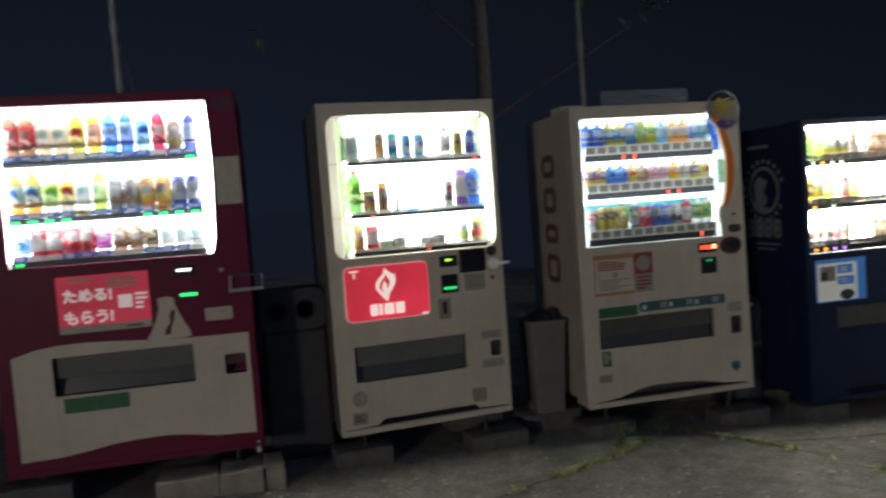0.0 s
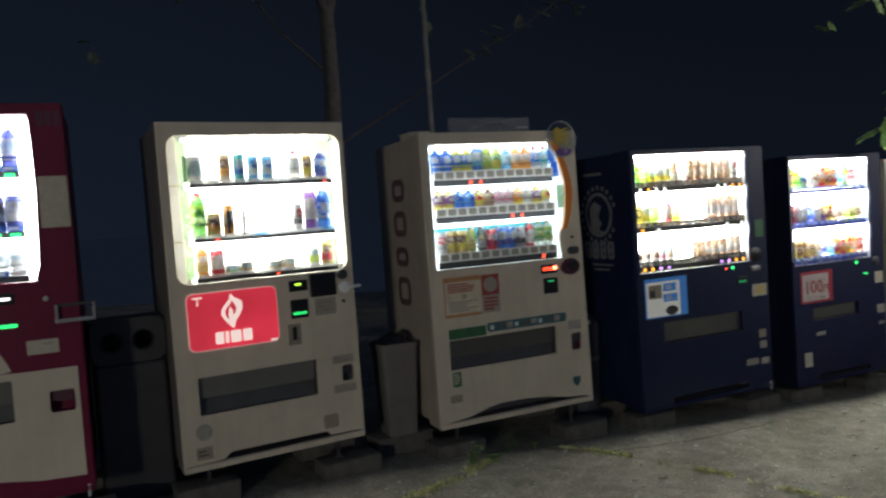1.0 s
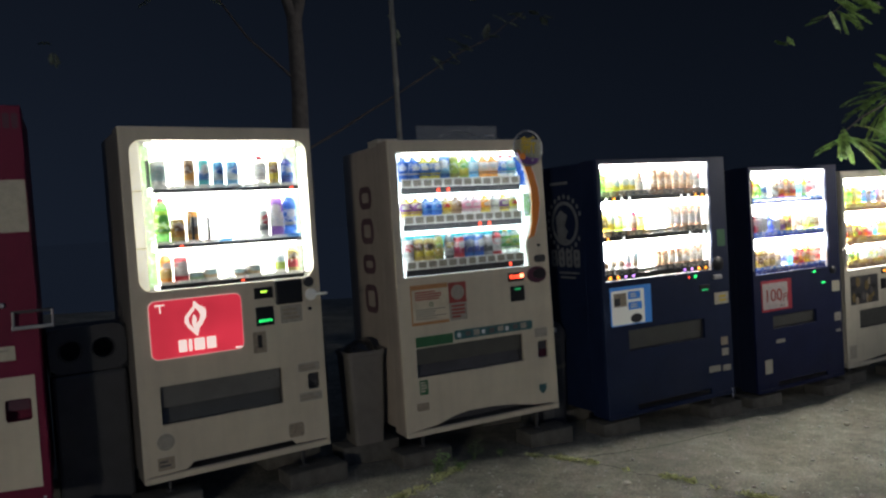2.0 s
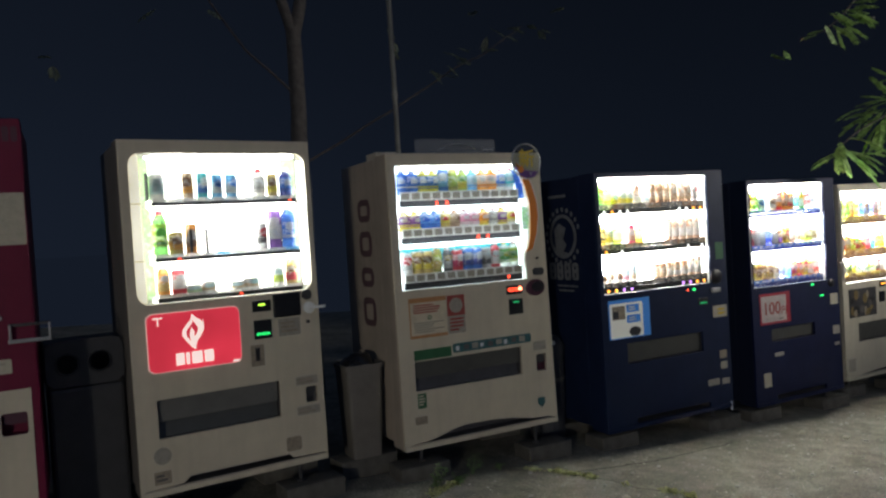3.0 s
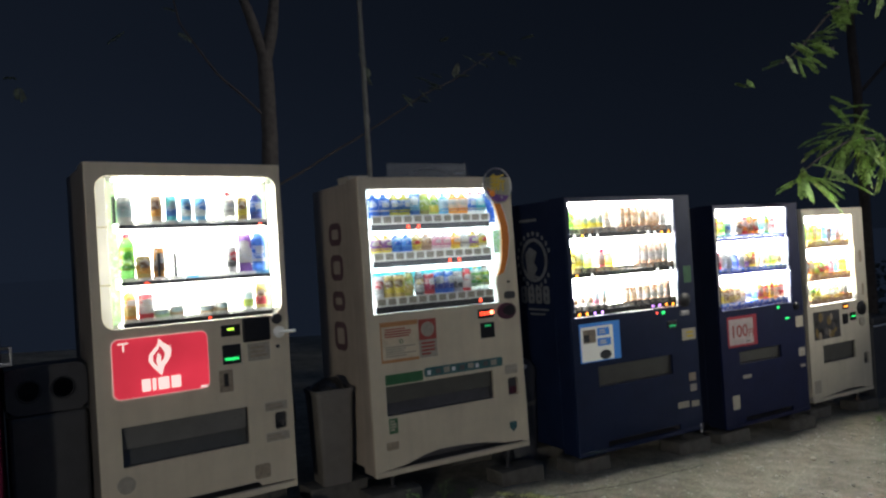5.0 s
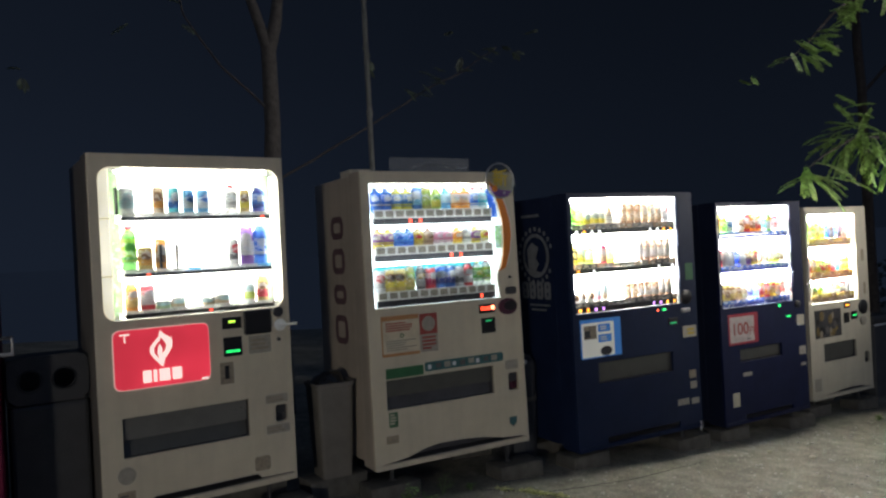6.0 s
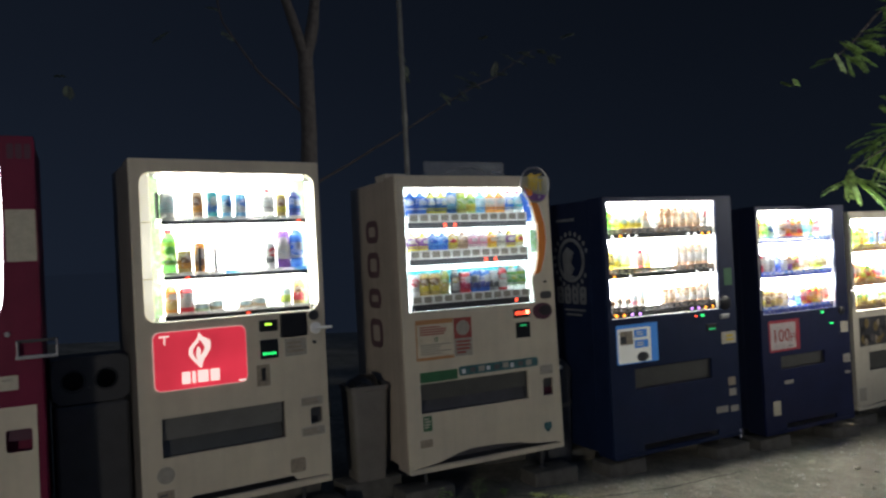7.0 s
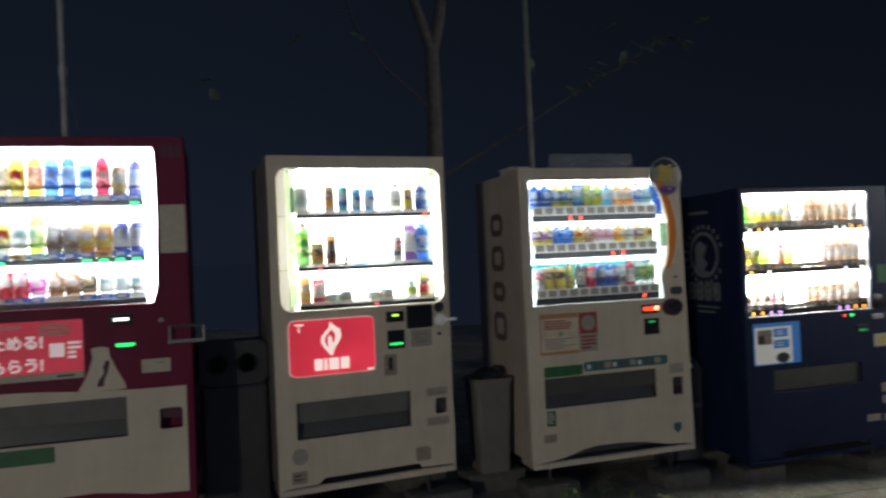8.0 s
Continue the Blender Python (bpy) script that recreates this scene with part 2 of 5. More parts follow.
def rounded(x0, z0, x1, z1, r, n=5):
    pts = []
    for cx, cz, a in ((x1 - r, z0 + r, -90), (x1 - r, z1 - r, 0), (x0 + r, z1 - r, 90), (x0 + r, z0 + r, 180)):
        for k in range(n + 1):
            t = radians(a + 90 * k / n)
            pts.append((cx + r * math.cos(t), cz + r * math.sin(t)))
    return pts


def round_pts(cx, cz, r, n=20, rz=None):
    return [(cx + r * math.cos(2 * math.pi * k / n), cz + (rz or r) * math.sin(2 * math.pi * k / n)) for k in range(n)]


def add_plate(bm, outer, holes, y0, y1):
    """An upright sheet in x and z with openings through it, from y0 to y1."""
    edges = []
    for loop in (outer, *holes):
        vs = [bm.verts.new((x, y0, z)) for x, z in loop]
        edges += [bm.edges.new((vs[i], vs[(i + 1) % len(vs)])) for i in range(len(vs))]
    made = bmesh.ops.triangle_fill(bm, use_beauty=True, use_dissolve=False, edges=edges, normal=(0, -1, 0))
    faces = [g for g in made["geom"] if isinstance(g, bmesh.types.BMFace)]
    ext = bmesh.ops.extrude_face_region(bm, geom=faces, use_keep_orig=True)
    for g in ext["geom"]:
        if isinstance(g, bmesh.types.BMVert):
            g.co.y = y1
    return bm


def plate(outer, holes, y0, y1):
    return add_plate(bmesh.new(), outer, holes, y0, y1)


def decal(name, parent, mat, x0, x1, z0, z1, r=0.004, y=0.0, t=0.0022, label=""):
    return part(name, plate(rounded(x0, z0, x1, z1, min(r, (x1 - x0) / 2.1, (z1 - z0) / 2.1), 3), [], y - t, y), mat, parent, label)


def tray(x0, x1, z0, z1, y0, y1, wall=0.004):
    """A box open to the front."""
    bm = bmesh.new()
    add_box(bm, x0 - wall, x0, y0, y1, z0 - wall, z1 + wall)
    add_box(bm, x1, x1 + wall, y0, y1, z0 - wall, z1 + wall)
    add_box(bm, x0, x1, y0, y1, z0 - wall, z0)
    add_box(bm, x0, x1, y0, y1, z1, z1 + wall)
    add_box(bm, x0, x1, y1 - wall, y1, z0, z1)
    return bm


def lettering(text, size, parent, mat, x, y, z, rx=90, rz=0, name="lettering", bold=0.0):
    cu = bpy.data.curves.new(name, "FONT")
    cu.body, cu.size, cu.extrude, cu.offset = text, size, 0.0008, bold
    cu.resolution_u = 3
    tmp = new("tmp", cu)
    bpy.context.view_layer.update()
    me = bpy.data.meshes.new_from_object(tmp.evaluated_get(bpy.context.evaluated_depsgraph_get()))
    bpy.data.objects.remove(tmp)
    me.materials.clear()
    me.materials.append(mat)
    ob = new(name, me)
    ob.matrix_basis = pose(x, y, z, rx, 0, rz)
    ob.parent = parent
    return ob


# ---- ground ----
SLOPE = -0.055


def ground_z(x):
    return SLOPE * max(-40.0, min(60.0, x))


def build_ground():
    m = material("worn_asphalt", (0.305, 0.288, 0.240), 0.92, vary=0.26, scale=1.4, bump=0.7, bump_scale=160)
    nt = m.node_tree
    p = nt.nodes["Principled BSDF"]
    tc = nt.nodes["Texture Coordinate"]
    grain = nt.nodes.new("ShaderNodeTexNoise")
    grain.inputs["Scale"].default_value, grain.inputs["Detail"].default_value = 70, 5
    nt.links.new(tc.outputs["Object"], grain.inputs["Vector"])
    ramp = nt.nodes.new("ShaderNodeValToRGB")
    ramp.color_ramp.elements[0].position, ramp.color_ramp.elements[0].color = 0.37, (0.68, 0.68, 0.68, 1)
    ramp.color_ramp.elements[1].position, ramp.color_ramp.elements[1].color = 0.68, (1.30, 1.29, 1.24, 1)
    nt.links.new(grain.outputs["Fac"], ramp.inputs["Fac"])
    worn, worn_range, mul0 = nt.nodes.new("ShaderNodeTexNoise"), nt.nodes.new("ShaderNodeMapRange"), nt.nodes.new("ShaderNodeMix")
    worn.inputs["Scale"].default_value, worn.inputs["Detail"].default_value = 9, 6
    nt.links.new(tc.outputs["Object"], worn.inputs["Vector"])
    worn_range.inputs["From Min"].default_value, worn_range.inputs["From Max"].default_value = 0.3, 0.7
    worn_range.inputs["To Min"].default_value, worn_range.inputs["To Max"].default_value = 0.72, 1.18
    nt.links.new(worn.outputs["Fac"], worn_range.inputs["Value"])
    mul0.data_type, mul0.blend_type = "RGBA", "MULTIPLY"
    mul0.inputs["Factor"].default_value = 1
    nt.links.new(ramp.outputs["Color"], mul0.inputs["A"])
    nt.links.new(worn_range.outputs["Result"], mul0.inputs["B"])
    mul = nt.nodes.new("ShaderNodeMix")
    mul.data_type, mul.blend_type = "RGBA", "MULTIPLY"
    mul.inputs["Factor"].default_value = 1
    src = p.inputs["Base Color"].links[0].from_socket
    nt.links.new(src, mul.inputs["A"])
    nt.links.new(mul0.outputs["Result"], mul.inputs["B"])
    nt.links.new(mul.outputs["Result"], p.inputs["Base Color"])
    xs = [-400, -40, -8] + [-4 + 0.25 * i for i in range(61)] + [16, 60, 400]
    ys = [-400, -40, -8] + [-4.5 + 0.25 * i for i in range(31)] + [8, 40, 400]
    bm = bmesh.new()
    grid = [[bm.verts.new((x, y, ground_z(x) + (0.012 * noise.noise((x * 0.7, y * 0.7, 3.1)) if -4 <= x <= 11 and -4.5 <= y <= 3 else 0))) for y in ys] for x in xs]
    for i in range(len(xs) - 1):
        for j in range(len(ys) - 1):
            bm.faces.new((grid[i][j], grid[i + 1][j], grid[i + 1][j + 1], grid[i][j + 1]))
    g = smooth(part("ground", bm, m))
    return tagged(g, "worn grey asphalt lot sloping gently, cracked and gritty", "ground", kind="structure")


ground = build_ground()


def along(points, step):
    out = []
    for (x0, y0), (x1, y1) in zip(points, points[1:]):
        n = max(1, int(math.hypot(x1 - x0, y1 - y0) / step))
        out += [(x0 + (x1 - x0) * k / n, y0 + (y1 - y0) * k / n) for k in range(n)]
    return out + [points[-1]]


CRACKS = [[(-0.10, -0.80), (0.16, -0.69), (0.31, -0.62), (0.45, -0.55), (0.67, -0.455), (0.80, -0.39), (0.92, -0.37), (1.09, -0.23), (1.24, -0.17)],
          [(1.66, -0.10), (1.84, -0.23), (1.94, -0.39), (2.06, -0.59), (2.10, -0.80), (2.21, -0.95), (2.27, -1.13), (2.32, -1.34), (2.41, -1.53), (2.50, -1.8)],
          [(1.93, -0.36), (2.6, -0.45), (3.4, -0.40)]]


def build_cracks():
    dark = material("crack_dirt", (0.018, 0.016, 0.012), 1.0, vary=0.3, scale=40)
    for crack in CRACKS:
        bm = bmesh.new()
        prev = None
        for i, (x, y) in enumerate(along(crack, 0.03)):
            x += 0.012 * noise.noise((i * 0.4, 1.7, crack[0][0]))
            y += 0.018 * noise.noise((i * 0.35, 7.7, crack[0][0]))
            w = 0.004 + 0.006 * abs(noise.noise((i * 0.5, 2.2, 0)))
            z = ground_z(x) + 0.012 * noise.noise((x * 0.7, y * 0.7, 3.1)) + 0.004
            pair = [bm.verts.new((x - 0.3 * w, y - w, z)), bm.verts.new((x + 0.3 * w, y + w, z))]
            if prev:
                bm.faces.new((prev[0], pair[0], pair[1], prev[1]))
            prev = pair
        tagged(part("crack", bm, dark, ground), "dark dirt-filled crack in the asphalt")


build_cracks()


# ---- vending machines ----
def product_colour(name, c, rough=0.35, thin_share=0.6):
    c = tuple(0.03 + 0.92 * v ** 0.64 for v in c)
    m = material("print_" + name, c, rough, vary=0.18, scale=45)
    nt = m.node_tree
    p = nt.nodes["Principled BSDF"]
    thin, mix = nt.nodes.new("ShaderNodeBsdfTranslucent"), nt.nodes.new("ShaderNodeMixShader")
    mix.inputs["Fac"].default_value = thin_share
    cells, tc, mixc, ramp = nt.nodes.new("ShaderNodeTexVoronoi"), nt.nodes.new("ShaderNodeTexCoord"), nt.nodes.new("ShaderNodeMix"), nt.nodes.new("ShaderNodeValToRGB")
    cells.inputs["Scale"].default_value = 62
    nt.links.new(tc.outputs["Object"], cells.inputs["Vector"])
    ramp.color_ramp.interpolation = "CONSTANT"
    for e, pos, v in zip((ramp.color_ramp.elements[0], ramp.color_ramp.elements[1], ramp.color_ramp.elements.new(0.9)), (0.0, 0.50, 0.74), (0.0, 0.5, 1.0)):
        e.position, e.color = pos, (v, v, v, 1)
    nt.links.new(cells.outputs["Color"], ramp.inputs["Fac"])
    mixc.data_type = "RGBA"
    mixc.inputs["B"].default_value = (*(0.42 * x + 0.50 for x in c), 1) if sum(c) < 1.75 else (0.66, 0.70, 0.74, 1)
    nt.links.new(ramp.outputs["Color"], mixc.inputs["Factor"])
    nt.links.new(p.inputs["Base Color"].links[0].from_socket, mixc.inputs["A"])
    nt.links.new(mixc.outputs["Result"], p.inputs["Base Color"])
    nt.links.new(mixc.outputs["Result"], thin.inputs["Color"])
    nt.links.new(p.outputs["BSDF"], mix.inputs[1])
    nt.links.new(thin.outputs["BSDF"], mix.inputs[2])
    nt.links.new(mix.outputs["Shader"], nt.nodes["Material Output"].inputs["Surface"])
    return m


SHADES = {
    "red": (0.62, 0.02, 0.03), "crimson": (0.42, 0.01, 0.05), "blue": (0.02, 0.12, 0.62), "sky": (0.10, 0.42, 0.78), "navy": (0.03, 0.04, 0.28),
    "teal": (0.04, 0.45, 0.52), "green": (0.10, 0.42, 0.06), "lime": (0.42, 0.62, 0.05), "yellow": (0.80, 0.62, 0.03), "gold": (0.55, 0.38, 0.08),
    "orange": (0.80, 0.26, 0.02), "brown": (0.20, 0.085, 0.035), "cocoa": (0.30, 0.16, 0.09), "tan": (0.52, 0.36, 0.2), "grey": (0.32, 0.32, 0.33),
    "dark": (0.05, 0.05, 0.055), "white": (0.78, 0.78, 0.76), "pink": (0.75, 0.22, 0.35), "magenta": (0.62, 0.02, 0.38), "purple": (0.18, 0.05, 0.40),
    "olive": (0.34, 0.32, 0.05), "silver": (0.55, 0.56, 0.58), "aqua": (0.45, 0.72, 0.78), "mint": (0.42, 0.70, 0.34)}
COL = {k: product_colour(k, c) for k, c in SHADES.items()}                      # thin plastic and card, lit through
TIN = {k: product_colour("tin_" + k, c, 0.3, 0.28) for k, c in SHADES.items()}   # printed cans


CACHE = {}


def front_patch(r, half, z0, z1, n=6):
    """A curved piece of print on the front of a turned body."""
    bm = bmesh.new()
    low, high = [], []
    for k in range(n + 1):
        a = radians(-90 - half + 2 * half * k / n)
        edge = 0.18 * (z1 - z0) * abs(2 * k / n - 1) ** 2
        low.append(bm.verts.new((r * math.cos(a), r * math.sin(a), z0 + edge)))
        high.append(bm.verts.new((r * math.cos(a), r * math.sin(a), z1 - edge)))
    for k in range(n):
        bm.faces.new((low[k], low[k + 1], high[k + 1], high[k]))
    bmesh.ops.solidify(bm, geom=bm.faces[:], thickness=0.0005)
    return bm


CAPS = ("white", "orange", "white", "red", "silver", "white", "yellow")
PATCH = {"red": "white", "crimson": "white", "blue": "white", "sky": "blue", "navy": "silver", "teal": "white", "green": "yellow", "lime": "green", "yellow": "red",
         "gold": "brown", "orange": "white", "brown": "tan", "cocoa": "white", "tan": "brown", "grey": "white", "dark": "gold", "white": "aqua", "pink": "white",
         "magenta": "white", "purple": "white", "olive": "lime", "silver": "red", "aqua": "blue", "mint": "green"}


def sample(kind, colour, second, height, group, label):
    """A dummy drink: a turned bottle, slim can or tall bottle can, with its label, cap and bands."""
    key = (kind, colour, second, height)
    if key in CACHE:
        return CACHE[key], True
    ob = root({"b": "drink_bottle", "c": "drink_can", "s": "drink_can", "a": "bottle_can"}[kind], Matrix.Identity(4), label, "drink", group)
    h = height
    if kind == "b":
        r = 0.0335
        tall = h > 0.2
        neck = 0.86 if tall else 0.82
        body = lathe([(r * 0.85, 0), (r, 0.006), (r, h * 0.19), (r * 0.95, h * 0.215), (r, h * 0.24), (r, h * 0.72), (r * 0.98, h * 0.76), (r * 0.86, h * (neck - 0.03)), (r * 0.56, h * neck), (r * 0.50, h * 0.91)], shell=True)
        smooth(part("body", body, COL[second], ob))
        smooth(part("label", lathe([(r + 0.0008, h * 0.24), (r + 0.0012, h * 0.245), (r + 0.0012, h * 0.695), (r + 0.0008, h * 0.70)], shell=True), COL[colour], ob))
        part("label_band", lathe([(r + 0.0014, h * 0.27), (r + 0.0018, h * 0.272), (r + 0.0018, h * 0.33), (r + 0.0014, h * 0.332)], shell=True), COL[second if second != colour else "white"], ob)
        part("label_print", front_patch(r + 0.0022, 40, h * 0.43, h * 0.62), COL[PATCH[colour]], ob)
        smooth(part("cap", lathe([(r * 0.50, h * 0.88), (r * 0.54, h * 0.885), (r * 0.54, h * 0.985), (r * 0.46, h)]), TIN[CAPS[(len(colour) * 3 + len(second)) % len(CAPS)]], ob))
    elif kind == "a":
        r = 0.030
        smooth(part("body", lathe([(r * 0.85, 0), (r, 0.006), (r, h * 0.70), (r * 0.9, h * 0.78), (r * 0.62, h * 0.87)]), TIN[colour], ob))
        smooth(part("band", lathe([(r + 0.0008, h * 0.2), (r + 0.0014, h * 0.205), (r + 0.0014, h * 0.46), (r + 0.0008, h * 0.465)]), TIN[second], ob))
        part("label_print", front_patch(r + 0.0022, 48, h * 0.48, h * 0.68), TIN[PATCH[colour]], ob)
        smooth(part("cap", lathe([(r * 0.62, h * 0.86), (r * 0.66, h * 0.87), (r * 0.66, h * 0.98), (r * 0.6, h)]), TIN["silver"], ob))
    else:
        r = 0.0275 if kind == "s" else 0.0345
        smooth(part("body", lathe([(r * 0.84, 0), (r, 0.008), (r, h * 0.93), (r * 0.84, h * 0.98)]), TIN[colour], ob))
        smooth(part("band", lathe([(r + 0.0006, h * 0.28), (r + 0.0012, h * 0.285), (r + 0.0012, h * 0.62), (r + 0.0006, h * 0.625)]), TIN[second], ob))
        part("label_print", front_patch(r + 0.0020, 46, h * 0.50, h * 0.82), TIN[PATCH[colour]], ob)
        smooth(part("lid", lathe([(r * 0.86, h * 0.975), (r * 0.86, h), (r * 0.78, h), (r * 0.76, h * 0.99)]), TIN["silver"], ob))
    CACHE[key] = ob
    return ob, False


NAMES = {"b": "plastic drink bottle", "c": "drink can", "s": "slim drink can", "a": "bottle can"}


def block_top(c, x):
    """Height of the concrete supports under a machine, at x."""
    return ground_z(x) + (0.115 if c["short"].startswith("crimson") else 0.092)


def machine_pose(c):
    return pose(c["x"], c["y"], c["z"], 0, 0, c["yaw"])


def fill_row(c, row, z, x0, x1, y, top):
    """Dummy drinks side by side: tokens like b:blue:white:0.2, with - for an empty slot."""
    slots = row.split()
    for i, tok in enumerate(slots):
        if tok == "-":
            continue
        kind, colour, second, h = tok.split(":")
        h = min(float(h) * c.get("tall", 1.1), top - (0.026 if c.get("tube_y", 0) > 0.05 else 0.014))
        x = x0 + (i + 0.5) * (x1 - x0) / len(slots)
        label = f"{colour} and {second} {NAMES[kind]} on a lit vending shelf"
        ob, copied = sample(kind, colour, second, round(h, 3), "drinks on display in the " + c["short"], label)
        m = machine_pose(c) @ pose(x, y + random.uniform(-0.003, 0.003), z, 0, 0, random.uniform(-25, 25)) @ Matrix.Diagonal((c.get("wide", 1.0), c.get("wide", 1.0), 1, 1))
        if copied:
            ob = copy_thing(ob, m)
            ob["group"] = "drinks on display in the " + c["short"]
        else:
            ob.matrix_basis = m


def vending(c):
    w, h, d = c["w"] / 2, c["h"], c["d"]
    ob = root("vending_machine", machine_pose(c), c["label"], "vending machine", "vending machines in a row")
    paint = c["paint"]
    case_y = c.get("case", 0.15)
    win = c["win"]
    wx0, wx1, wz0, wz1 = min(p[0] for p in win), max(p[0] for p in win), min(p[1] for p in win), max(p[1] for p in win)
    px0, px1, pz0, pz1 = c["pick"]
    ret = c.get("ret")
    holes = [win, rounded(px0, pz0, px1, pz1, 0.006, 2), c["cut"]]
    if ret:
        holes.append(rounded(*ret, 0.014, 3))
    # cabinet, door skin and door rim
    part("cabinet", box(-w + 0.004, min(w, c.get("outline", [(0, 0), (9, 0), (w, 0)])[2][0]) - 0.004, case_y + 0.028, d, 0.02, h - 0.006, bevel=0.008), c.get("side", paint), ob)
    shape = c.get("outline", [(-w, 0), (w, 0), (w, h), (-w, h)])
    bm = plate(shape, holes, 0.0, 0.022)
    rim = 0.018
    (ax, az), (bx, bz), (cx, cz), (dx, dz) = shape
    door = part("door", bm, paint, ob)
    bm = plate(shape, [[(ax + rim, az + rim * 0.6), (bx - rim, bz + rim * 0.6), (cx - rim, cz - rim * 0.5), (dx + rim, dz - rim * 0.5)]], 0.0225, case_y + 0.022)
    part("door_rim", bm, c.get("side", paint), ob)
    bev = door.modifiers.new("edge", "BEVEL")
    bev.width, bev.segments, bev.limit_method, bev.angle_limit = 0.004, 2, "ANGLE", radians(60)
    # base strip and feet
    part("base_rail", box(shape[0][0] + 0.003, shape[1][0] - 0.003, -0.006, 0.06, -0.004, 0.026, bevel=0.003), c.get("rail", paint), ob)
    for sx in (-1, 1):
        for fy in (0.09, d - 0.1):
            x = sx * (w - 0.14)
            low = block_top(c, c["x"] + x) - c["z"]
            part("foot", tube([((x, fy, low), 0.028), ((x, fy, low + 0.012), 0.028), ((x, fy, low + 0.013), 0.012), ((x, fy, 0.03), 0.012)], 10), CHARCOAL, ob)
    # display case
    case = part("display_case", tray(wx0 - 0.006, wx1 + 0.006, wz0 - 0.004, wz1 + 0.024, 0.0225, case_y, 0.004), c.get("case_mat", WHITE), ob)
    part("light_panel", box(*c.get("lit_span", (wx0, wx1)), case_y - 0.012, case_y - 0.0045, wz0 + 0.001, wz1 - 0.001), c["lit"], case, "glowing white back panel")
    pane = part("glass_pane", plate([(x * 0.998, z) for x, z in win], [], 0.010, 0.013), GLASS, ob)
    pane.visible_shadow = False
    # trays of drinks
    levels = c["shelves"]
    sx0, sx1 = c["span"]
    for i, z in enumerate(levels):
        strip, back = c["strip"], c.get("front", 0.0)
        shelf = part("shelf", box(sx0, sx1, 0.046 + back, case_y - 0.014, z, z + strip * c.get("stand", 0.5), bevel=0.002), WHITE, ob)
        part("button_strip", box(sx0 - 0.003, sx1 + 0.003, 0.036 + back, 0.0445 + back, z - 0.004, z + strip * 0.5, bevel=0.002), c["strip_mat"], shelf, "dark strip of push buttons")
        n = len(c["rows"][i].split())
        step = (sx1 - sx0) / n
        for k in range(n):
            x = sx0 + (k + 0.5) * step
            tag_mat = c["tags"][(k * 7 + i * 3 + k * k) % len(c["tags"])]
            if tag_mat:
                part("price_tag", box(x - step * 0.47, x + step * 0.47, 0.033 + back, 0.0440 + back, z + strip * 0.52, z + strip * 1.0), tag_mat, shelf)
                if c.get("tag_print"):
                    part("tag_print", box(x - step * 0.26, x + step * 0.26, 0.0318 + back, 0.0328 + back, z + strip * 0.64, z + strip * 0.88), c.get("print_mat", WHITE_PRINT) if tag_mat is not COL["gold"] else COL["brown"], shelf)
            led = c["leds"][i].split()[k] if c["leds"][i] else "-"
            mat = {"g": LED_GREEN, "r": LED_RED, "o": LED_ORANGE, "p": LED_PURPLE, "w": LED_WHITE, "b": CHARCOAL}.get(led)
            if mat:
                lw = 0.26 if led in "gb" else 0.12
                part("button", box(x - step * lw, x + step * lw, 0.031 + back, 0.0355 + back, z + strip * 0.08, z + strip * 0.34, bevel=0.002), mat, shelf)
        ceiling_z = wz1 if i == 0 else levels[i - 1] - 0.004
        part("light_tube", tube([((sx0 + 0.01, c.get("tube_y", 0.030), ceiling_z - 0.014), 0.009), ((sx1 - 0.01, c.get("tube_y", 0.030), ceiling_z - 0.014), 0.009)], 10), c.get("tube", TUBE), ob, "glowing fluorescent tube")
        base = z + strip * c.get("stand", 0.5) + 0.001
        fill_row(c, c["rows"][i], base, sx0, sx1, 0.092 + back * 0.4, ceiling_z - base)
    for x in c.get("side_tubes", ()):
        part("light_tube", tube([((x, 0.042, wz0 + 0.03), 0.008), ((x, 0.042, wz1 - 0.05), 0.008)], 10), c.get("side_tube", TUBE_EDGE), ob, "glowing fluorescent tube")
    # delivery hatch
    part("delivery_bin", tray(px0 - 0.006, px1 + 0.006, pz0 - 0.006, pz1 + 0.006, 0.0225, 0.148, 0.004), SHADOW, ob)
    hz = pz0 + (pz1 - pz0) * c.get("open", 0.42)
    flap = bmesh.new()
    add_box(flap, px0 + 0.006, px1 - 0.006, 0.026, 0.031, hz, pz1 + 0.002, bevel=0.0015)
    bmesh.ops.rotate(flap, verts=flap.verts, cent=(0, 0.026, pz1), matrix=Matrix.Rotation(radians(2.5), 3, "X"))
    chute = bmesh.new()
    add_box(chute, px0 + 0.002, px1 - 0.002, 0.050, 0.054, pz0 - 0.002, hz + 0.02)
    bmesh.ops.rotate(chute, verts=chute.verts, cent=(0, 0.05, pz0), matrix=Matrix.Rotation(radians(-14), 3, "X"))
    part("chute", chute, FLAP_DARK if c.get("flap", FLAP) is FLAP else SHADOW, ob)
    part("flap", flap, c.get("flap", FLAP), ob, "smoky hinged delivery flap")
    cz0, cz1 = min(p[1] for p in c["cut"]), max(p[1] for p in c["cut"])
    cx0, cx1 = min(p[0] for p in c["cut"]), max(p[0] for p in c["cut"])
    part("kick_recess", tray(cx0 - 0.004, cx1 + 0.004, cz0 - 0.002, cz1 + 0.002, 0.0225, 0.12, 0.003), SHADOW, ob)
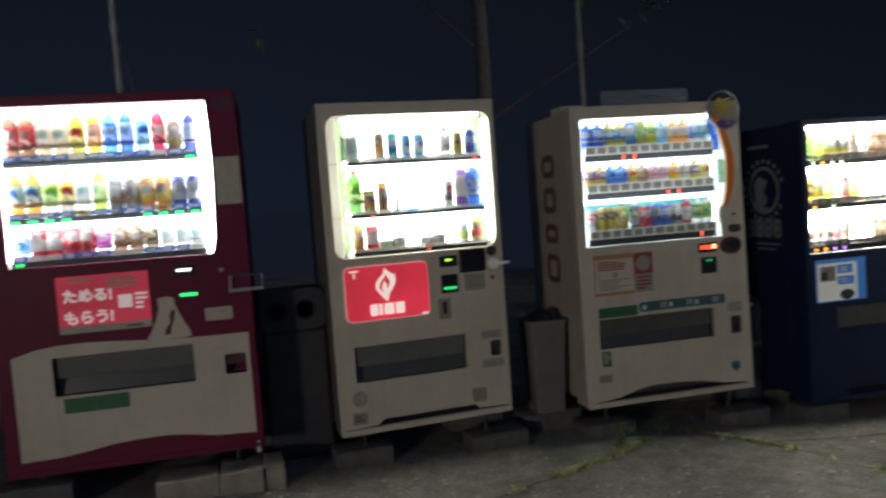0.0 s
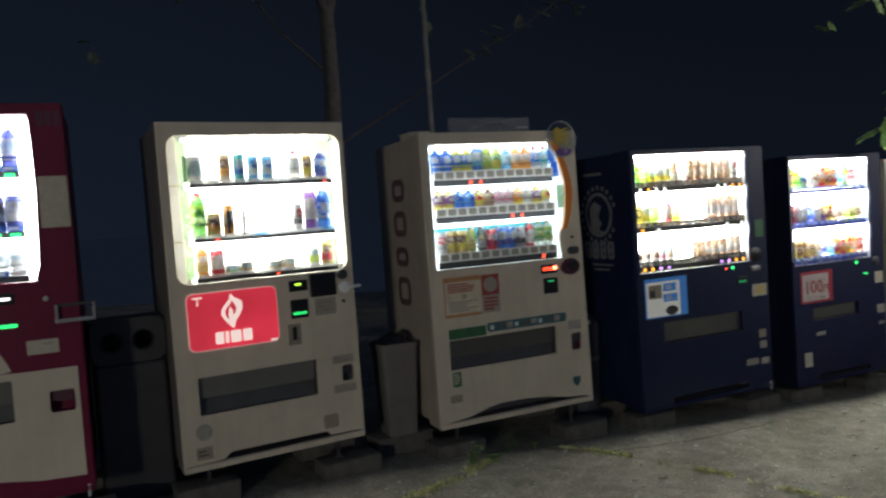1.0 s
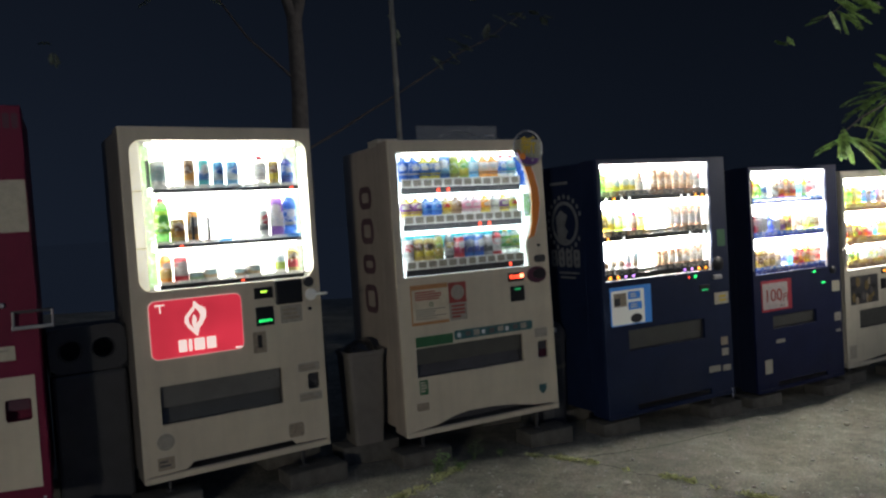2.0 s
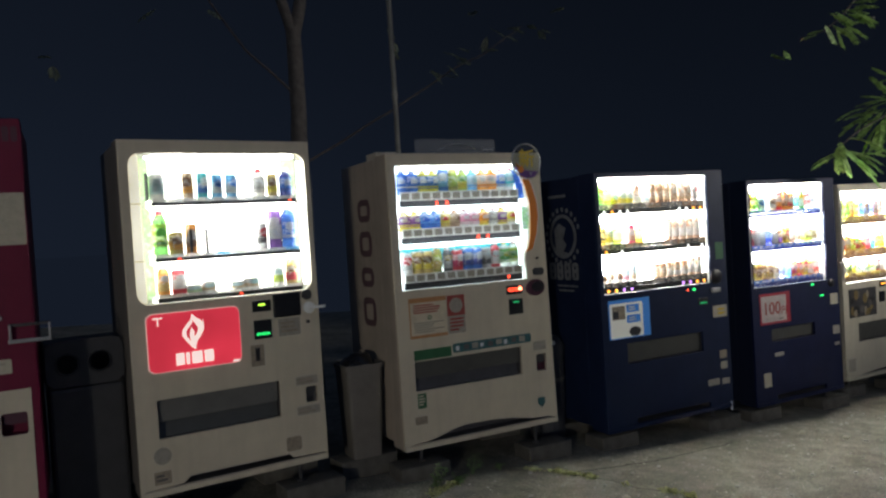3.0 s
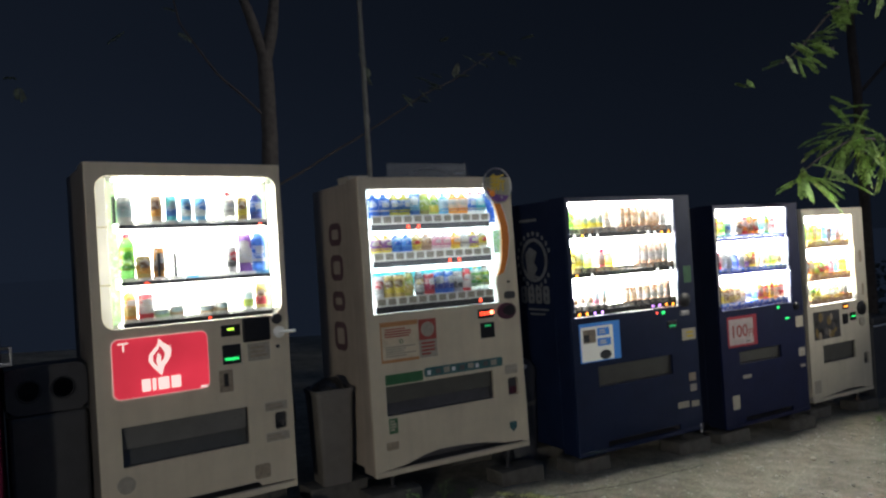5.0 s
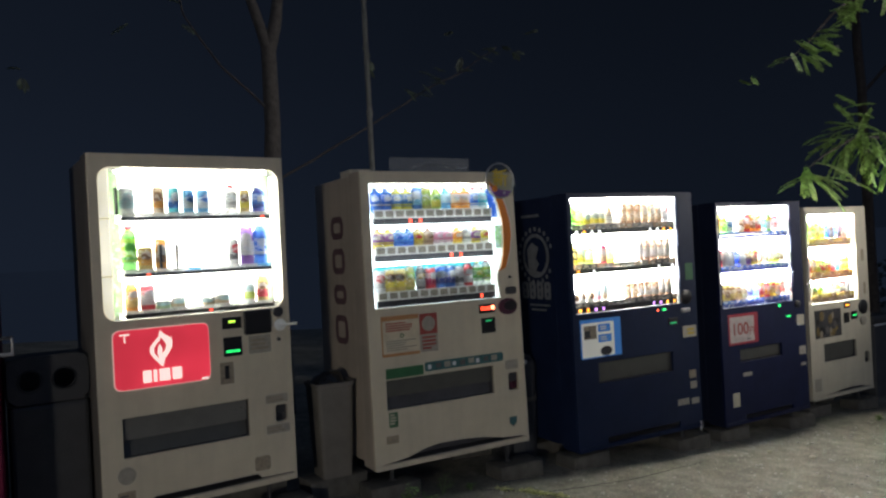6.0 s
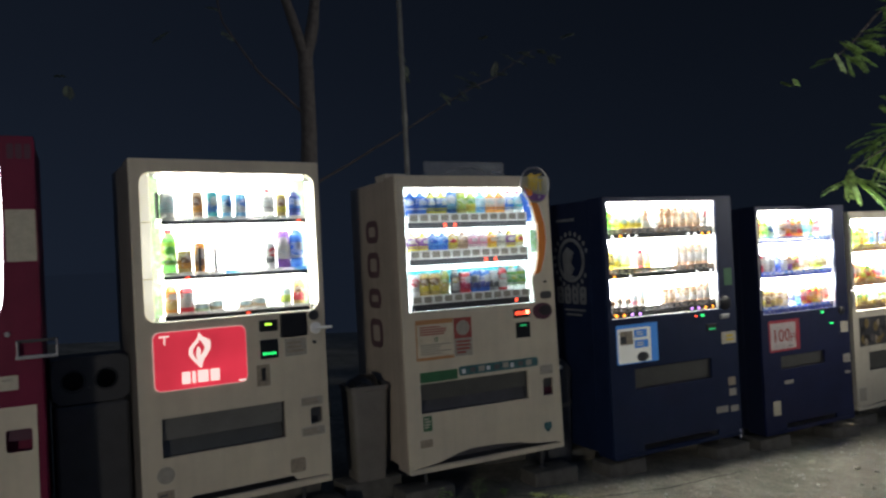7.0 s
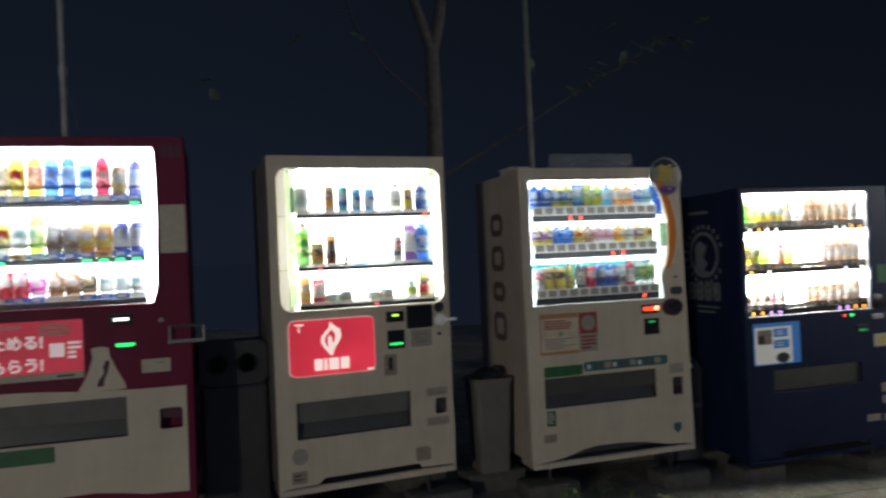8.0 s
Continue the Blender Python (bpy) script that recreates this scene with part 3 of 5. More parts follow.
    if ret:
        cup = part("coin_return", tray(ret[0] - 0.003, ret[2] + 0.003, ret[1] - 0.003, ret[3] + 0.003, 0.0225, 0.07, 0.003), c.get("ret_mat", SHADOW), ob)
        part("coin_flap", box(ret[0] + 0.006, ret[2] - 0.006, 0.018, 0.022, ret[1] + (ret[3] - ret[1]) * 0.45, ret[3] - 0.004, bevel=0.0012), c.get("ret_flap", CHARCOAL), cup)
    return ob


RECT = lambda x0, z0, x1, z1: [(x0, z0), (x1, z0), (x1, z1), (x0, z1)]  # noqa: E731


def coin_slot(ob, x0, x1, z0, z1, mat=STEEL):
    p = part("coin_slot", box(x0, x1, -0.006, -0.0005, z0, z1, bevel=0.003), mat, ob)
    xm = (x0 + x1) / 2
    part("slit", box(xm - 0.012, xm + 0.012, -0.0075, -0.0062, z0 + (z1 - z0) * 0.25, z1 - (z1 - z0) * 0.15), BLACK, p)
    return p


def display(ob, x0, x1, z0, z1, lit, bar=0.3, name="display", wide=0.17):
    p = part(name, box(x0, x1, -0.008, -0.0005, z0, z1, bevel=0.004), BLACK, ob)
    zm = z0 + (z1 - z0) * bar
    part("readout", box(x0 + (x1 - x0) * wide, x1 - (x1 - x0) * wide, -0.0095, -0.0082, zm - 0.0055, zm + 0.0055), lit, p)
    return p


def knob(ob, x, z, r, mat, name="knob"):
    return smooth(part(name, tube([((x, 0.0, z), r), ((x, -0.012, z), r), ((x, -0.016, z), r * 0.85)], 18), mat, ob))


def bars(ob, mat, x0, x1, z0, z1, rows, y=-0.0024, seed=1):
    rnd = random.Random(seed)
    step = (z1 - z0) / rows
    for k in range(rows):
        zb = z1 - (k + 0.5) * step
        part("print_bar", box(x0, x0 + (x1 - x0) * rnd.uniform(0.6, 1.0), y - 0.0008, y, zb - step * 0.28, zb + step * 0.28), mat, ob)


# crimson machine
RED = dict(tag_print=True, side_tubes=(-0.502, 0.440), ret_flap=MAROON, tall=1.36, wide=1.05, short="crimson vending machine", x=-1.529, y=-0.148, z=0.263, yaw=-1.98, w=1.211, h=1.835, d=0.70, paint=CRIMSON, side=CRIMSON,
    label="crimson vending machine with cream lower panel and brightly lit drinks", lit=LIT_BRIGHT, tube=TUBE_STRONG, rail=CRIMSON,
    win=[(-0.505, 1.017), (0.437, 1.015), (0.456, 1.10), (0.462, 1.25), (0.468, 1.45), (0.466, 1.65), (0.460, 1.785), (-0.505, 1.785)],
    pick=(-0.357, 0.300, 0.378, 0.570), cut=RECT(-0.30, 0.006, 0.30, 0.016), ret=(0.447, 0.395, 0.553, 0.497), ret_mat=CRIMSON,
    shelves=[1.502, 1.225, 1.019], span=(-0.498, 0.405), strip=0.052, strip_mat=CHARCOAL, tags=[COL["blue"], COL["blue"], COL["gold"], COL["blue"], COL["white"]],
    leds=["b b b b b b b b b b b g", "g g g g b b b b g g g g", "g b b b b b b b b b b b"],
    rows=["b:red:brown:.2 b:red:brown:.2 b:white:tan:.21 b:white:tan:.21 b:yellow:olive:.22 b:pink:yellow:.19 b:blue:sky:.21 b:white:blue:.23 b:sky:aqua:.21 b:red:crimson:.255 c:cocoa:gold:.125 b:white:navy:.16",
          "b:sky:orange:.21 b:sky:orange:.21 b:lime:white:.19 b:yellow:grey:.19 b:white:white:.21 b:white:lime:.2 c:grey:cocoa:.125 c:grey:cocoa:.125 c:orange:yellow:.125 c:orange:yellow:.125 c:navy:white:.125 c:navy:white:.125",
          "b:sky:white:.16 c:red:white:.125 c:red:white:.125 c:red:red:.125 c:red:red:.13 b:magenta:white:.16 b:cocoa:brown:.16 b:cocoa:brown:.165 b:dark:tan:.16 b:white:white:.15 b:white:white:.15 b:white:grey:.15"])


def crimson_machine():
    ob = vending(RED)
    top = [(-0.535, 0.585), (-0.43, 0.615), (-0.328, 0.628), (-0.20, 0.630), (-0.071, 0.624), (0.08, 0.612), (0.191, 0.605), (0.38, 0.600), (0.574, 0.600)]
    low = [(0.572, 0.078), (0.377, 0.088), (0.26, 0.108), (0.148, 0.122), (0.0, 0.120), (-0.12, 0.112), (-0.24, 0.092), (-0.356, 0.078), (-0.535, 0.074)]
    part("lower_panel", plate(top + low, [rounded(-0.357, 0.378, 0.300, 0.570, 0.006, 2), rounded(0.447, 0.395, 0.553, 0.497, 0.014, 3)], -0.005, -0.0005), CREAM, ob, "wavy-edged cream panel")
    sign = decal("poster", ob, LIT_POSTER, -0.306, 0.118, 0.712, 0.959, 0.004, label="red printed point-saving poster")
    part("poster_foot", box(-0.306, 0.116, -0.003, -0.0005, 0.679, 0.7115), TAPE, sign)
    lettering("ためる!", 0.070, sign, LIT_POSTER_WHITE, -0.282, -0.004, 0.835, bold=0.003)
    lettering("もらう!", 0.070, sign, LIT_POSTER_WHITE, -0.282, -0.004, 0.728, bold=0.003)
    decal("print_patch", sign, LIT_POSTER_WHITE, -0.028, 0.036, 0.785, 0.85, y=-0.0024, t=0.001)
    bars(sign, LIT_POSTER_WHITE, 0.05, 0.108, 0.77, 0.86, 4, seed=2)
    bars(sign, TAPE, -0.07, 0.10, 0.885, 0.945, 3, seed=3)
    bars(sign, TAPE, -0.25, -0.10, 0.925, 0.945, 1, seed=4)
    bars(sign, INK, 0.0, 0.09, 0.685, 0.703, 1, y=-0.0032, seed=5)
    cut = [(0.150, 0.812), (0.190, 0.820), (0.228, 0.812), (0.232, 0.77), (0.262, 0.70), (0.290, 0.645), (0.302, 0.612), (0.27, 0.606), (0.10, 0.608), (0.088, 0.618), (0.105, 0.640), (0.135, 0.70), (0.155, 0.765)]
    sticker = part("sticker", plate(cut, [], -0.003, -0.0005), CREAM, ob, "plain cream cut-out sticker")
    part("stroke", plate([(0.215, 0.755), (0.232, 0.745), (0.222, 0.70), (0.206, 0.66), (0.200, 0.628), (0.170, 0.628), (0.180, 0.66), (0.204, 0.69), (0.200, 0.72)], [], -0.0042, -0.0032), MAROON, sticker)
    display(ob, 0.238, 0.342, 0.918, 0.972, LED_WHITE, 0.5)
    part("lamp", box(0.262, 0.345, -0.010, -0.0005, 0.812, 0.828, bevel=0.004), LED_GREEN, ob)
    decal("label_plate", ob, TAPE, 0.373, 0.505, 0.676, 0.742)
    bars(ob, LABEL_GREY, 0.44, 0.49, 0.715, 0.73, 1, seed=9)
    decal("sticker_sheet", ob, TAPE, 0.480, 0.602, 1.258, 1.497, label="blank cream sticker")
    decal("green_label", ob, GREEN_LABEL, -0.321, -0.022, 0.290, 0.365, y=-0.005)
    for i in range(3):
        decal("print_patch", ob, MAROON, 0.497 + 0.035 * i, 0.524 + 0.035 * i, 1.73, 1.80, 0.008, t=0.001)
    hasp = part("hasp", box(0.500, 0.672, -0.030, -0.022, 0.812, 0.83, bevel=0.003), STEEL, ob, "steel locking bar bracket")
    for x in (0.504, 0.662):
        part("hasp_arm", box(x, x + 0.010, -0.030, 0.0, 0.812, 0.895, bevel=0.002), STEEL, hasp)
    part("hasp_top", box(0.500, 0.672, -0.012, -0.004, 0.885, 0.900, bevel=0.003), CHARCOAL, hasp)
    knob(ob, 0.470, 0.930, 0.012, STEEL, "lock")
    part("corner_tab", box(0.570, 0.582, -0.006, -0.001, -0.03, 0.03), WHITE_PRINT, ob)
    return ob


crimson_machine()

# cream machine with the lit red sign
FIRE = dict(tall=1.16, wide=1.10, short="cream vending machine with a lit red sign", x=0.0, y=0.0, z=0.197, yaw=3.21, w=1.022, h=1.83, d=0.62, paint=CREAM, side=SIDE_SHADED,
    label="cream vending machine with round-cornered display and lit red sign", lit=LIT_WARM, lit_span=(-0.36, 0.44), tube=TUBE, case_mat=CASE_GREY,
    win=rounded(-0.464, 0.981, 0.480, 1.761, 0.065, 6), pick=(-0.404, 0.249, 0.287, 0.488),
    cut=[(-0.485, 0.030), (0.500, 0.030), (0.485, 0.037), (0.304, 0.040), (0.282, 0.066), (-0.260, 0.068), (-0.298, 0.037), (-0.485, 0.034)],
    ret=(0.400, 0.336, 0.470, 0.428), shelves=[1.492, 1.199, 0.988], span=(-0.352, 0.432), strip=0.036, strip_mat=BLACK,
    tags=[COL["white"], COL["white"], COL["sky"], COL["white"], COL["white"]], leds=["b b b b b b b b b r", "b r b b b b b b b b", "b b b b b r b b b b"],
    rows=["c:white:aqua:.13 - s:tan:orange:.135 s:teal:blue:.135 s:sky:white:.125 s:sky:white:.125 - b:grey:white:.15 s:gold:yellow:.125 b:blue:navy:.15",
          "b:lime:green:.22 c:gold:orange:.115 s:orange:brown:.15 - - - - s:silver:dark:.14 c:purple:white:.20 b:blue:blue:.235",
          "a:orange:gold:.15 c:red:white:.125 c:white:mint:.05 c:white:tan:.06 - c:white:tan:.05 c:white:tan:.06 - a:white:lime:.13 a:gold:red:.15"])


def cream_machine():
    ob = vending(FIRE)
    # coloured card strips at the ends of the display
    for x0, x1 in ((-0.402, -0.346), (0.376, 0.458)):
        for z0, z1 in ((1.52, 1.745), (1.235, 1.48), (1.0, 1.185)):
            part("card_strip", box(x0, x1, 0.118, 0.122, z0, z1), COL["mint"], ob, "pale green display card")
    part("case_column", box(-0.466, -0.408, 0.030, 0.060, 0.985, 1.757, bevel=0.006), LIT_COVER, ob, "glowing cream side cover of the display")
    for z in (1.205, 1.500):
        part("column_joint", box(-0.465, -0.407, 0.028, 0.0295, z, z + 0.004), LABEL_GREY, ob)
    part("light_tube", tube([((-0.437, 0.075, 1.02), 0.009), ((-0.437, 0.075, 1.72), 0.009)], 10), TUBE_SIDE, ob, "glowing fluorescent tube")
    part("light_tube", tube([((0.462, 0.05, 1.02), 0.011), ((0.462, 0.05, 1.72), 0.011)], 10), TUBE_SIDE, ob, "glowing fluorescent tube")
    for x, z in ((-0.375, 1.52), (-0.17, 1.22), (-0.085, 1.22)):
        part("divider", box(x, x + 0.012, 0.05, 0.09, z, z + 0.14), CHARCOAL, ob)
    edge = part("sign_frame", plate(rounded(-0.434, 0.627, 0.048, 0.934, 0.036), [], -0.006, -0.0005), LIT_EDGE, ob)
    sign = part("lit_sign", plate(rounded(-0.4305, 0.6305, 0.0445, 0.9305, 0.034), [], -0.010, -0.0065), LIT_SIGN, ob, "glowing red sign with white emblem")
    outer = [(-0.205, 0.918), (-0.185, 0.895), (-0.160, 0.880), (-0.152, 0.865), (-0.150, 0.885), (-0.145, 0.850), (-0.148, 0.825), (-0.165, 0.795), (-0.185, 0.770), (-0.196, 0.728), (-0.206, 0.735), (-0.240, 0.775), (-0.258, 0.805), (-0.256, 0.835), (-0.232, 0.865), (-0.212, 0.885)]
    inner = [(-0.203, 0.882), (-0.184, 0.856), (-0.176, 0.836), (-0.184, 0.812), (-0.200, 0.795), (-0.196, 0.822), (-0.210, 0.848), (-0.218, 0.828), (-0.222, 0.800), (-0.214, 0.770), (-0.236, 0.800), (-0.238, 0.828), (-0.222, 0.850), (-0.208, 0.864)]
    part("emblem", plate(outer, [], -0.0125, -0.0105), LIT_SIGN_WHITE, sign)
    part("emblem_core", plate(inner, [], -0.0140, -0.0127), LIT_SIGN, sign)
    for x0, x1 in ((-0.297, -0.255), (-0.246, -0.228), (-0.217, -0.163), (-0.152, -0.104)):
        part("block", plate(rounded(x0, 0.655, x1, 0.718, 0.004, 2), [], -0.0125, -0.0105), LIT_SIGN_WHITE, sign)
    part("print_bar", box(-0.402, -0.352, -0.0118, -0.0105, 0.905, 0.913), LIT_SIGN_WHITE, sign)
    part("print_bar", box(-0.380, -0.373, -0.0118, -0.0105, 0.868, 0.904), LIT_SIGN_WHITE, sign)
    part("print_bar", box(-0.003, 0.034, -0.0118, -0.0105, 0.634, 0.644), LIT_SIGN_WHITE, sign)
    display(ob, 0.121, 0.227, 0.886, 0.948, LED_LIME, 0.62, wide=0.33)
    part("screen", box(0.240, 0.397, -0.010, -0.0005, 0.842, 0.975, bevel=0.010), BLACK, ob)
    knob(ob, 0.440, 0.955, 0.030, CHARCOAL, "dial")
    lever = knob(ob, 0.450, 0.880, 0.034, WHITE, "lever_boss")
    part("lever", box(0.440, 0.545, -0.030, -0.018, 0.872, 0.888, bevel=0.005), WHITE, lever)
    knob(ob, 0.438, 0.800, 0.010, CHARCOAL, "lock")
    green = part("display", box(0.123, 0.225, -0.008, -0.0005, 0.735, 0.840, bevel=0.004), BLACK, ob)
    for k in range(6):
        part("readout", box(0.137 + 0.013 * k, 0.146 + 0.013 * k, -0.0095, -0.0082, 0.756, 0.770), LED_GREEN, green)
    coin_slot(ob, 0.098, 0.172, 0.588, 0.705, LABEL_TAN)
    decal("label_plate", ob, LABEL_GREY, 0.265, 0.391, 0.735, 0.832)
    bars(ob, LABEL_TAN, 0.275, 0.38, 0.75, 0.82, 3, seed=11)
    decal("label_plate", ob, LABEL_GREY, 0.345, 0.474, 0.443, 0.490)
    bars(ob, LABEL_TAN, 0.35, 0.465, 0.45, 0.483, 2, seed=12)
    decal("label_plate", ob, LABEL_GREY, 0.343, 0.478, 0.272, 0.320)
    bars(ob, LABEL_TAN, 0.35, 0.465, 0.28, 0.312, 2, seed=13)
    decal("label_plate", ob, LABEL_TAN, 0.266, 0.355, 0.080, 0.160, 0.015)
    part("round_sticker", plate(round_pts(-0.395, 0.200, 0.044), [], -0.0022, 0.0), LABEL_GREY, ob, "faded round sticker")
    decal("label_plate", ob, LABEL_TAN, -0.442, -0.358, 0.055, 0.122)
    bars(ob, INK, -0.432, -0.37, 0.068, 0.11, 2, seed=14)
    return ob


cream_machine()

# cream machine with the orange arc
arc_in = [(0.318, 1.757), (0.372, 1.700), (0.410, 1.600), (0.434, 1.500), (0.438, 1.400), (0.426, 1.270), (0.408, 1.200), (0.386, 1.165), (0.378, 1.120), (0.388, 1.050), (0.395, 0.985)]
arc_out = [(0.345, 1.765), (0.420, 1.700), (0.462, 1.600), (0.490, 1.500), (0.496, 1.400), (0.478, 1.290), (0.440, 1.185), (0.418, 1.200)]
ARC = dict(side_tubes=(-0.522,), side_tube=TUBE_DIM, tall=1.3, wide=1.04, short="cream vending machine with an orange arc", x=1.58, y=0.004, z=0.127, yaw=-1.47, w=1.151, h=1.83, d=0.85, paint=CREAM, side=CREAM_DARKER,
    label="cream vending machine with orange arc and colourful lit drinks", outline=[(-0.580, 0), (0.566, 0), (0.536, 1.83), (-0.590, 1.83)], stand=0.85, front=0.02, flap=FLAP_DARK, tube_y=0.024, tube=TUBE_COOL, lit=LIT_SOFT,
    win=[(-0.532, 0.985)] + arc_in[::-1] + [(-0.532, 1.757)], pick=(-0.482, 0.304, 0.357, 0.540),
    cut=[(-0.527, 0.030), (0.540, 0.030), (0.500, 0.040), (0.363, 0.048), (0.213, 0.078), (0.05, 0.094), (-0.137, 0.098), (-0.237, 0.084), (-0.36, 0.048), (-0.45, 0.038), (-0.527, 0.034)],
    ret=(0.420, 0.358, 0.500, 0.472), ret_mat=MAROON, shelves=[1.503, 1.272, 0.990], span=(-0.485, 0.385), strip=0.085, strip_mat=CHARCOAL,
    tags=[LABEL_GREY], leds=["- - - r r - - - - - - -", "- - - - - - - r r - - -", "- - - - - - - - - - r -"],
    rows=["b:blue:blue:0.253 b:blue:blue:0.23 b:blue:yellow:0.241 b:blue:yellow:0.241 c:blue:sky:0.172 c:olive:lime:0.184 a:lime:yellow:0.23 b:white:sky:0.218 b:white:orange:0.196 b:white:orange:0.196 b:blue:white:0.196 b:teal:white:0.241",
          "b:purple:yellow:0.161 b:purple:yellow:0.161 b:sky:blue:0.161 b:sky:blue:0.161 b:yellow:gold:0.172 b:tan:cocoa:0.184 b:pink:white:0.184 b:pink:white:0.184 b:orange:yellow:0.172 b:grey:white:0.196 b:purple:yellow:0.184 b:yellow:white:0.196",
          "c:silver:grey:0.116 c:gold:yellow:0.121 c:gold:yellow:0.121 a:olive:gold:0.144 a:dark:grey:0.135 c:red:crimson:0.116 c:blue:navy:0.121 c:blue:navy:0.121 c:grey:dark:0.116 a:red:white:0.144 b:green:white:0.144 b:lime:white:0.150"])


def arc_machine():
    ob = vending(ARC)
    part("arc_band", plate(arc_out[:7] + arc_in[1:8][::-1], [], -0.008, -0.0005), ORANGE_BAND, ob, "curved orange band")
    edge = [(x + 0.007, z + 0.003) for x, z in arc_out[:7]]
    part("arc_edge", plate(edge + arc_out[:7][::-1], [], -0.0085, -0.0005), WHITE_PRINT, ob)
    # price rails with framed windows
    for z in ARC["shelves"]:
        part("price_rail", plate(RECT(-0.487, z + 0.036, 0.387, z + 0.092), [RECT(-0.478 + 0.0725 * k, z + 0.045, -0.422 + 0.0725 * k, z + 0.084) for k in range(12)], 0.048, 0.0525), WHITE, ob)
    part("card", plate([(0.385, 1.53), (0.440, 1.53), (0.430, 1.62), (0.400, 1.69), (0.345, 1.735), (0.365, 1.66)], [], 0.060, 0.063), COL["blue"], ob, "blue display card")
    part("card", box(-0.50, -0.12, 0.131, 0.134, 1.58, 1.715), COL["sky"], ob, "sky blue display card")
    part("card", box(-0.50, 0.385, 0.112, 0.115, 1.125, 1.240), COL["teal"], ob, "turquoise display card")
    decal("sticker", ob, COL["mint"], 0.392, 0.446, 1.32, 1.47, y=0.030, label="olive yellow sticker")
    part("bill_slot", plate(rounded(0.430, 1.005, 0.515, 1.055, 0.020, 4), [], -0.012, -0.0005), CHARCOAL, ob)
    dial = part("coin_dial", plate(round_pts(0.437, 0.925, 0.072, 22, 0.055), [], -0.020, -0.0005), MAROON, ob, "dark maroon coin unit")
    part("coin_plate", plate(round_pts(0.450, 0.930, 0.048, 18, 0.034), [], -0.026, -0.0205), BLACK, dial)
    red = part("display", box(0.212, 0.335, -0.008, -0.0005, 0.893, 0.952, bevel=0.004), BLACK, ob)
    for k in range(3):
        part("digit", plate(rounded(0.226 + 0.025 * k, 0.912, 0.243 + 0.025 * k, 0.936, 0.004, 2), [rounded(0.231 + 0.025 * k, 0.918, 0.238 + 0.025 * k, 0.930, 0.002, 2)], -0.0098, -0.0084), LED_RED, red)
    part("readout", plate(rounded(0.303, 0.914, 0.330, 0.940, 0.008, 3), [], -0.0105, -0.0084), LED_HOT, red)
    display(ob, 0.225, 0.335, 0.760, 0.862, LED_DIM_GREEN, 0.8, wide=0.3)
    knob(ob, 0.470, 1.12, 0.008, BLACK, "lock")
    s1 = decal("notice", ob, NOTICE, -0.500, -0.241, 0.684, 0.934, label="white notice with orange border")
    for x0, x1, z0, z1 in ((-0.500, -0.241, 0.905, 0.934), (-0.500, -0.241, 0.684, 0.702), (-0.500, -0.492, 0.7025, 0.9045)):
        part("notice_border", box(x0, x1, -0.0034, -0.0024, z0, z1), FADED_ORANGE, s1)
    bars(s1, INK_RED, -0.47, -0.26, 0.835, 0.895, 4, seed=21)
    bars(s1, LABEL_GREY, -0.47, -0.26, 0.715, 0.785, 5, seed=22)
    part("round_print", plate(round_pts(-0.36, 0.808, 0.014, 14), [round_pts(-0.36, 0.808, 0.008, 14)], -0.0032, -0.0024), GREEN_LABEL, s1)
    s2 = decal("notice", ob, LABEL_GREY, -0.234, -0.108, 0.688, 0.930, label="grey notice with red round print")
    part("notice_head", box(-0.234, -0.108, -0.0032, -0.0024, 0.80, 0.93), INK_RED, s2)
    part("round_print", plate(round_pts(-0.171, 0.865, 0.048), [], -0.0045, -0.0034), LABEL_GREY, s2)
    bars(s2, INK_RED, -0.22, -0.12, 0.70, 0.79, 4, seed=23)
    decal("green_label", ob, GREEN_LABEL, -0.483, -0.222, 0.548, 0.611)
    s3 = decal("teal_strip", ob, TEAL_LABEL, -0.212, 0.384, 0.563, 0.622, 0.015)
    for k in range(9):
        decal("print_patch", s3, (PALE_PRINT, INK, LABEL_GREY)[k % 3], -0.19 + 0.06 * k, -0.165 + 0.06 * k + 0.01 * (k % 3), 0.575 + 0.004 * (k % 2), 0.604 + 0.004 * (k % 3), y=-0.0024, t=0.0008)
    g = decal("green_label", ob, GREEN_LABEL, -0.476, -0.417, 0.250, 0.342)
    bars(g, TAPE, -0.47, -0.425, 0.265, 0.335, 4, seed=25)
    decal("label_plate", ob, LABEL_TAN, -0.501, -0.418, 0.152, 0.200)
    part("shield_sticker", plate([(0.412, 0.178), (0.470, 0.178), (0.470, 0.140), (0.441, 0.112), (0.412, 0.140)], [], -0.0022, 0), TEAL_LABEL, ob)
    decal("label_plate", ob, LABEL_GREY, 0.40, 0.50, 0.50, 0.56)
    # round clear topper with yellow figure on the top corner
    ring = bmesh.new()
    n = 28
    add_tube(ring, [((0.416 + 0.112 * math.cos(2 * math.pi * k / n), -0.022, 1.770 + 0.116 * math.sin(2 * math.pi * k / n)), 0.006) for k in range(n + 1)], 8)
    topper = smooth(part("round_topper", ring, STEEL, ob, "round clear topper sign with yellow print"))
    disc = part("clear_disc", plate(round_pts(0.416, 1.770, 0.108, 26, 0.112), [], -0.026, -0.022), ACRYLIC, topper)
    lettering("新", 0.125, topper, YELLOW_PRINT, 0.356, -0.0275, 1.742, bold=0.002)
    part("topper_foot", plate([(0.322, 1.735), (0.345, 1.690), (0.400, 1.660), (0.470, 1.665), (0.500, 1.700), (0.43, 1.705), (0.36, 1.72)], [], -0.032, -0.0265), COL["purple"], topper)
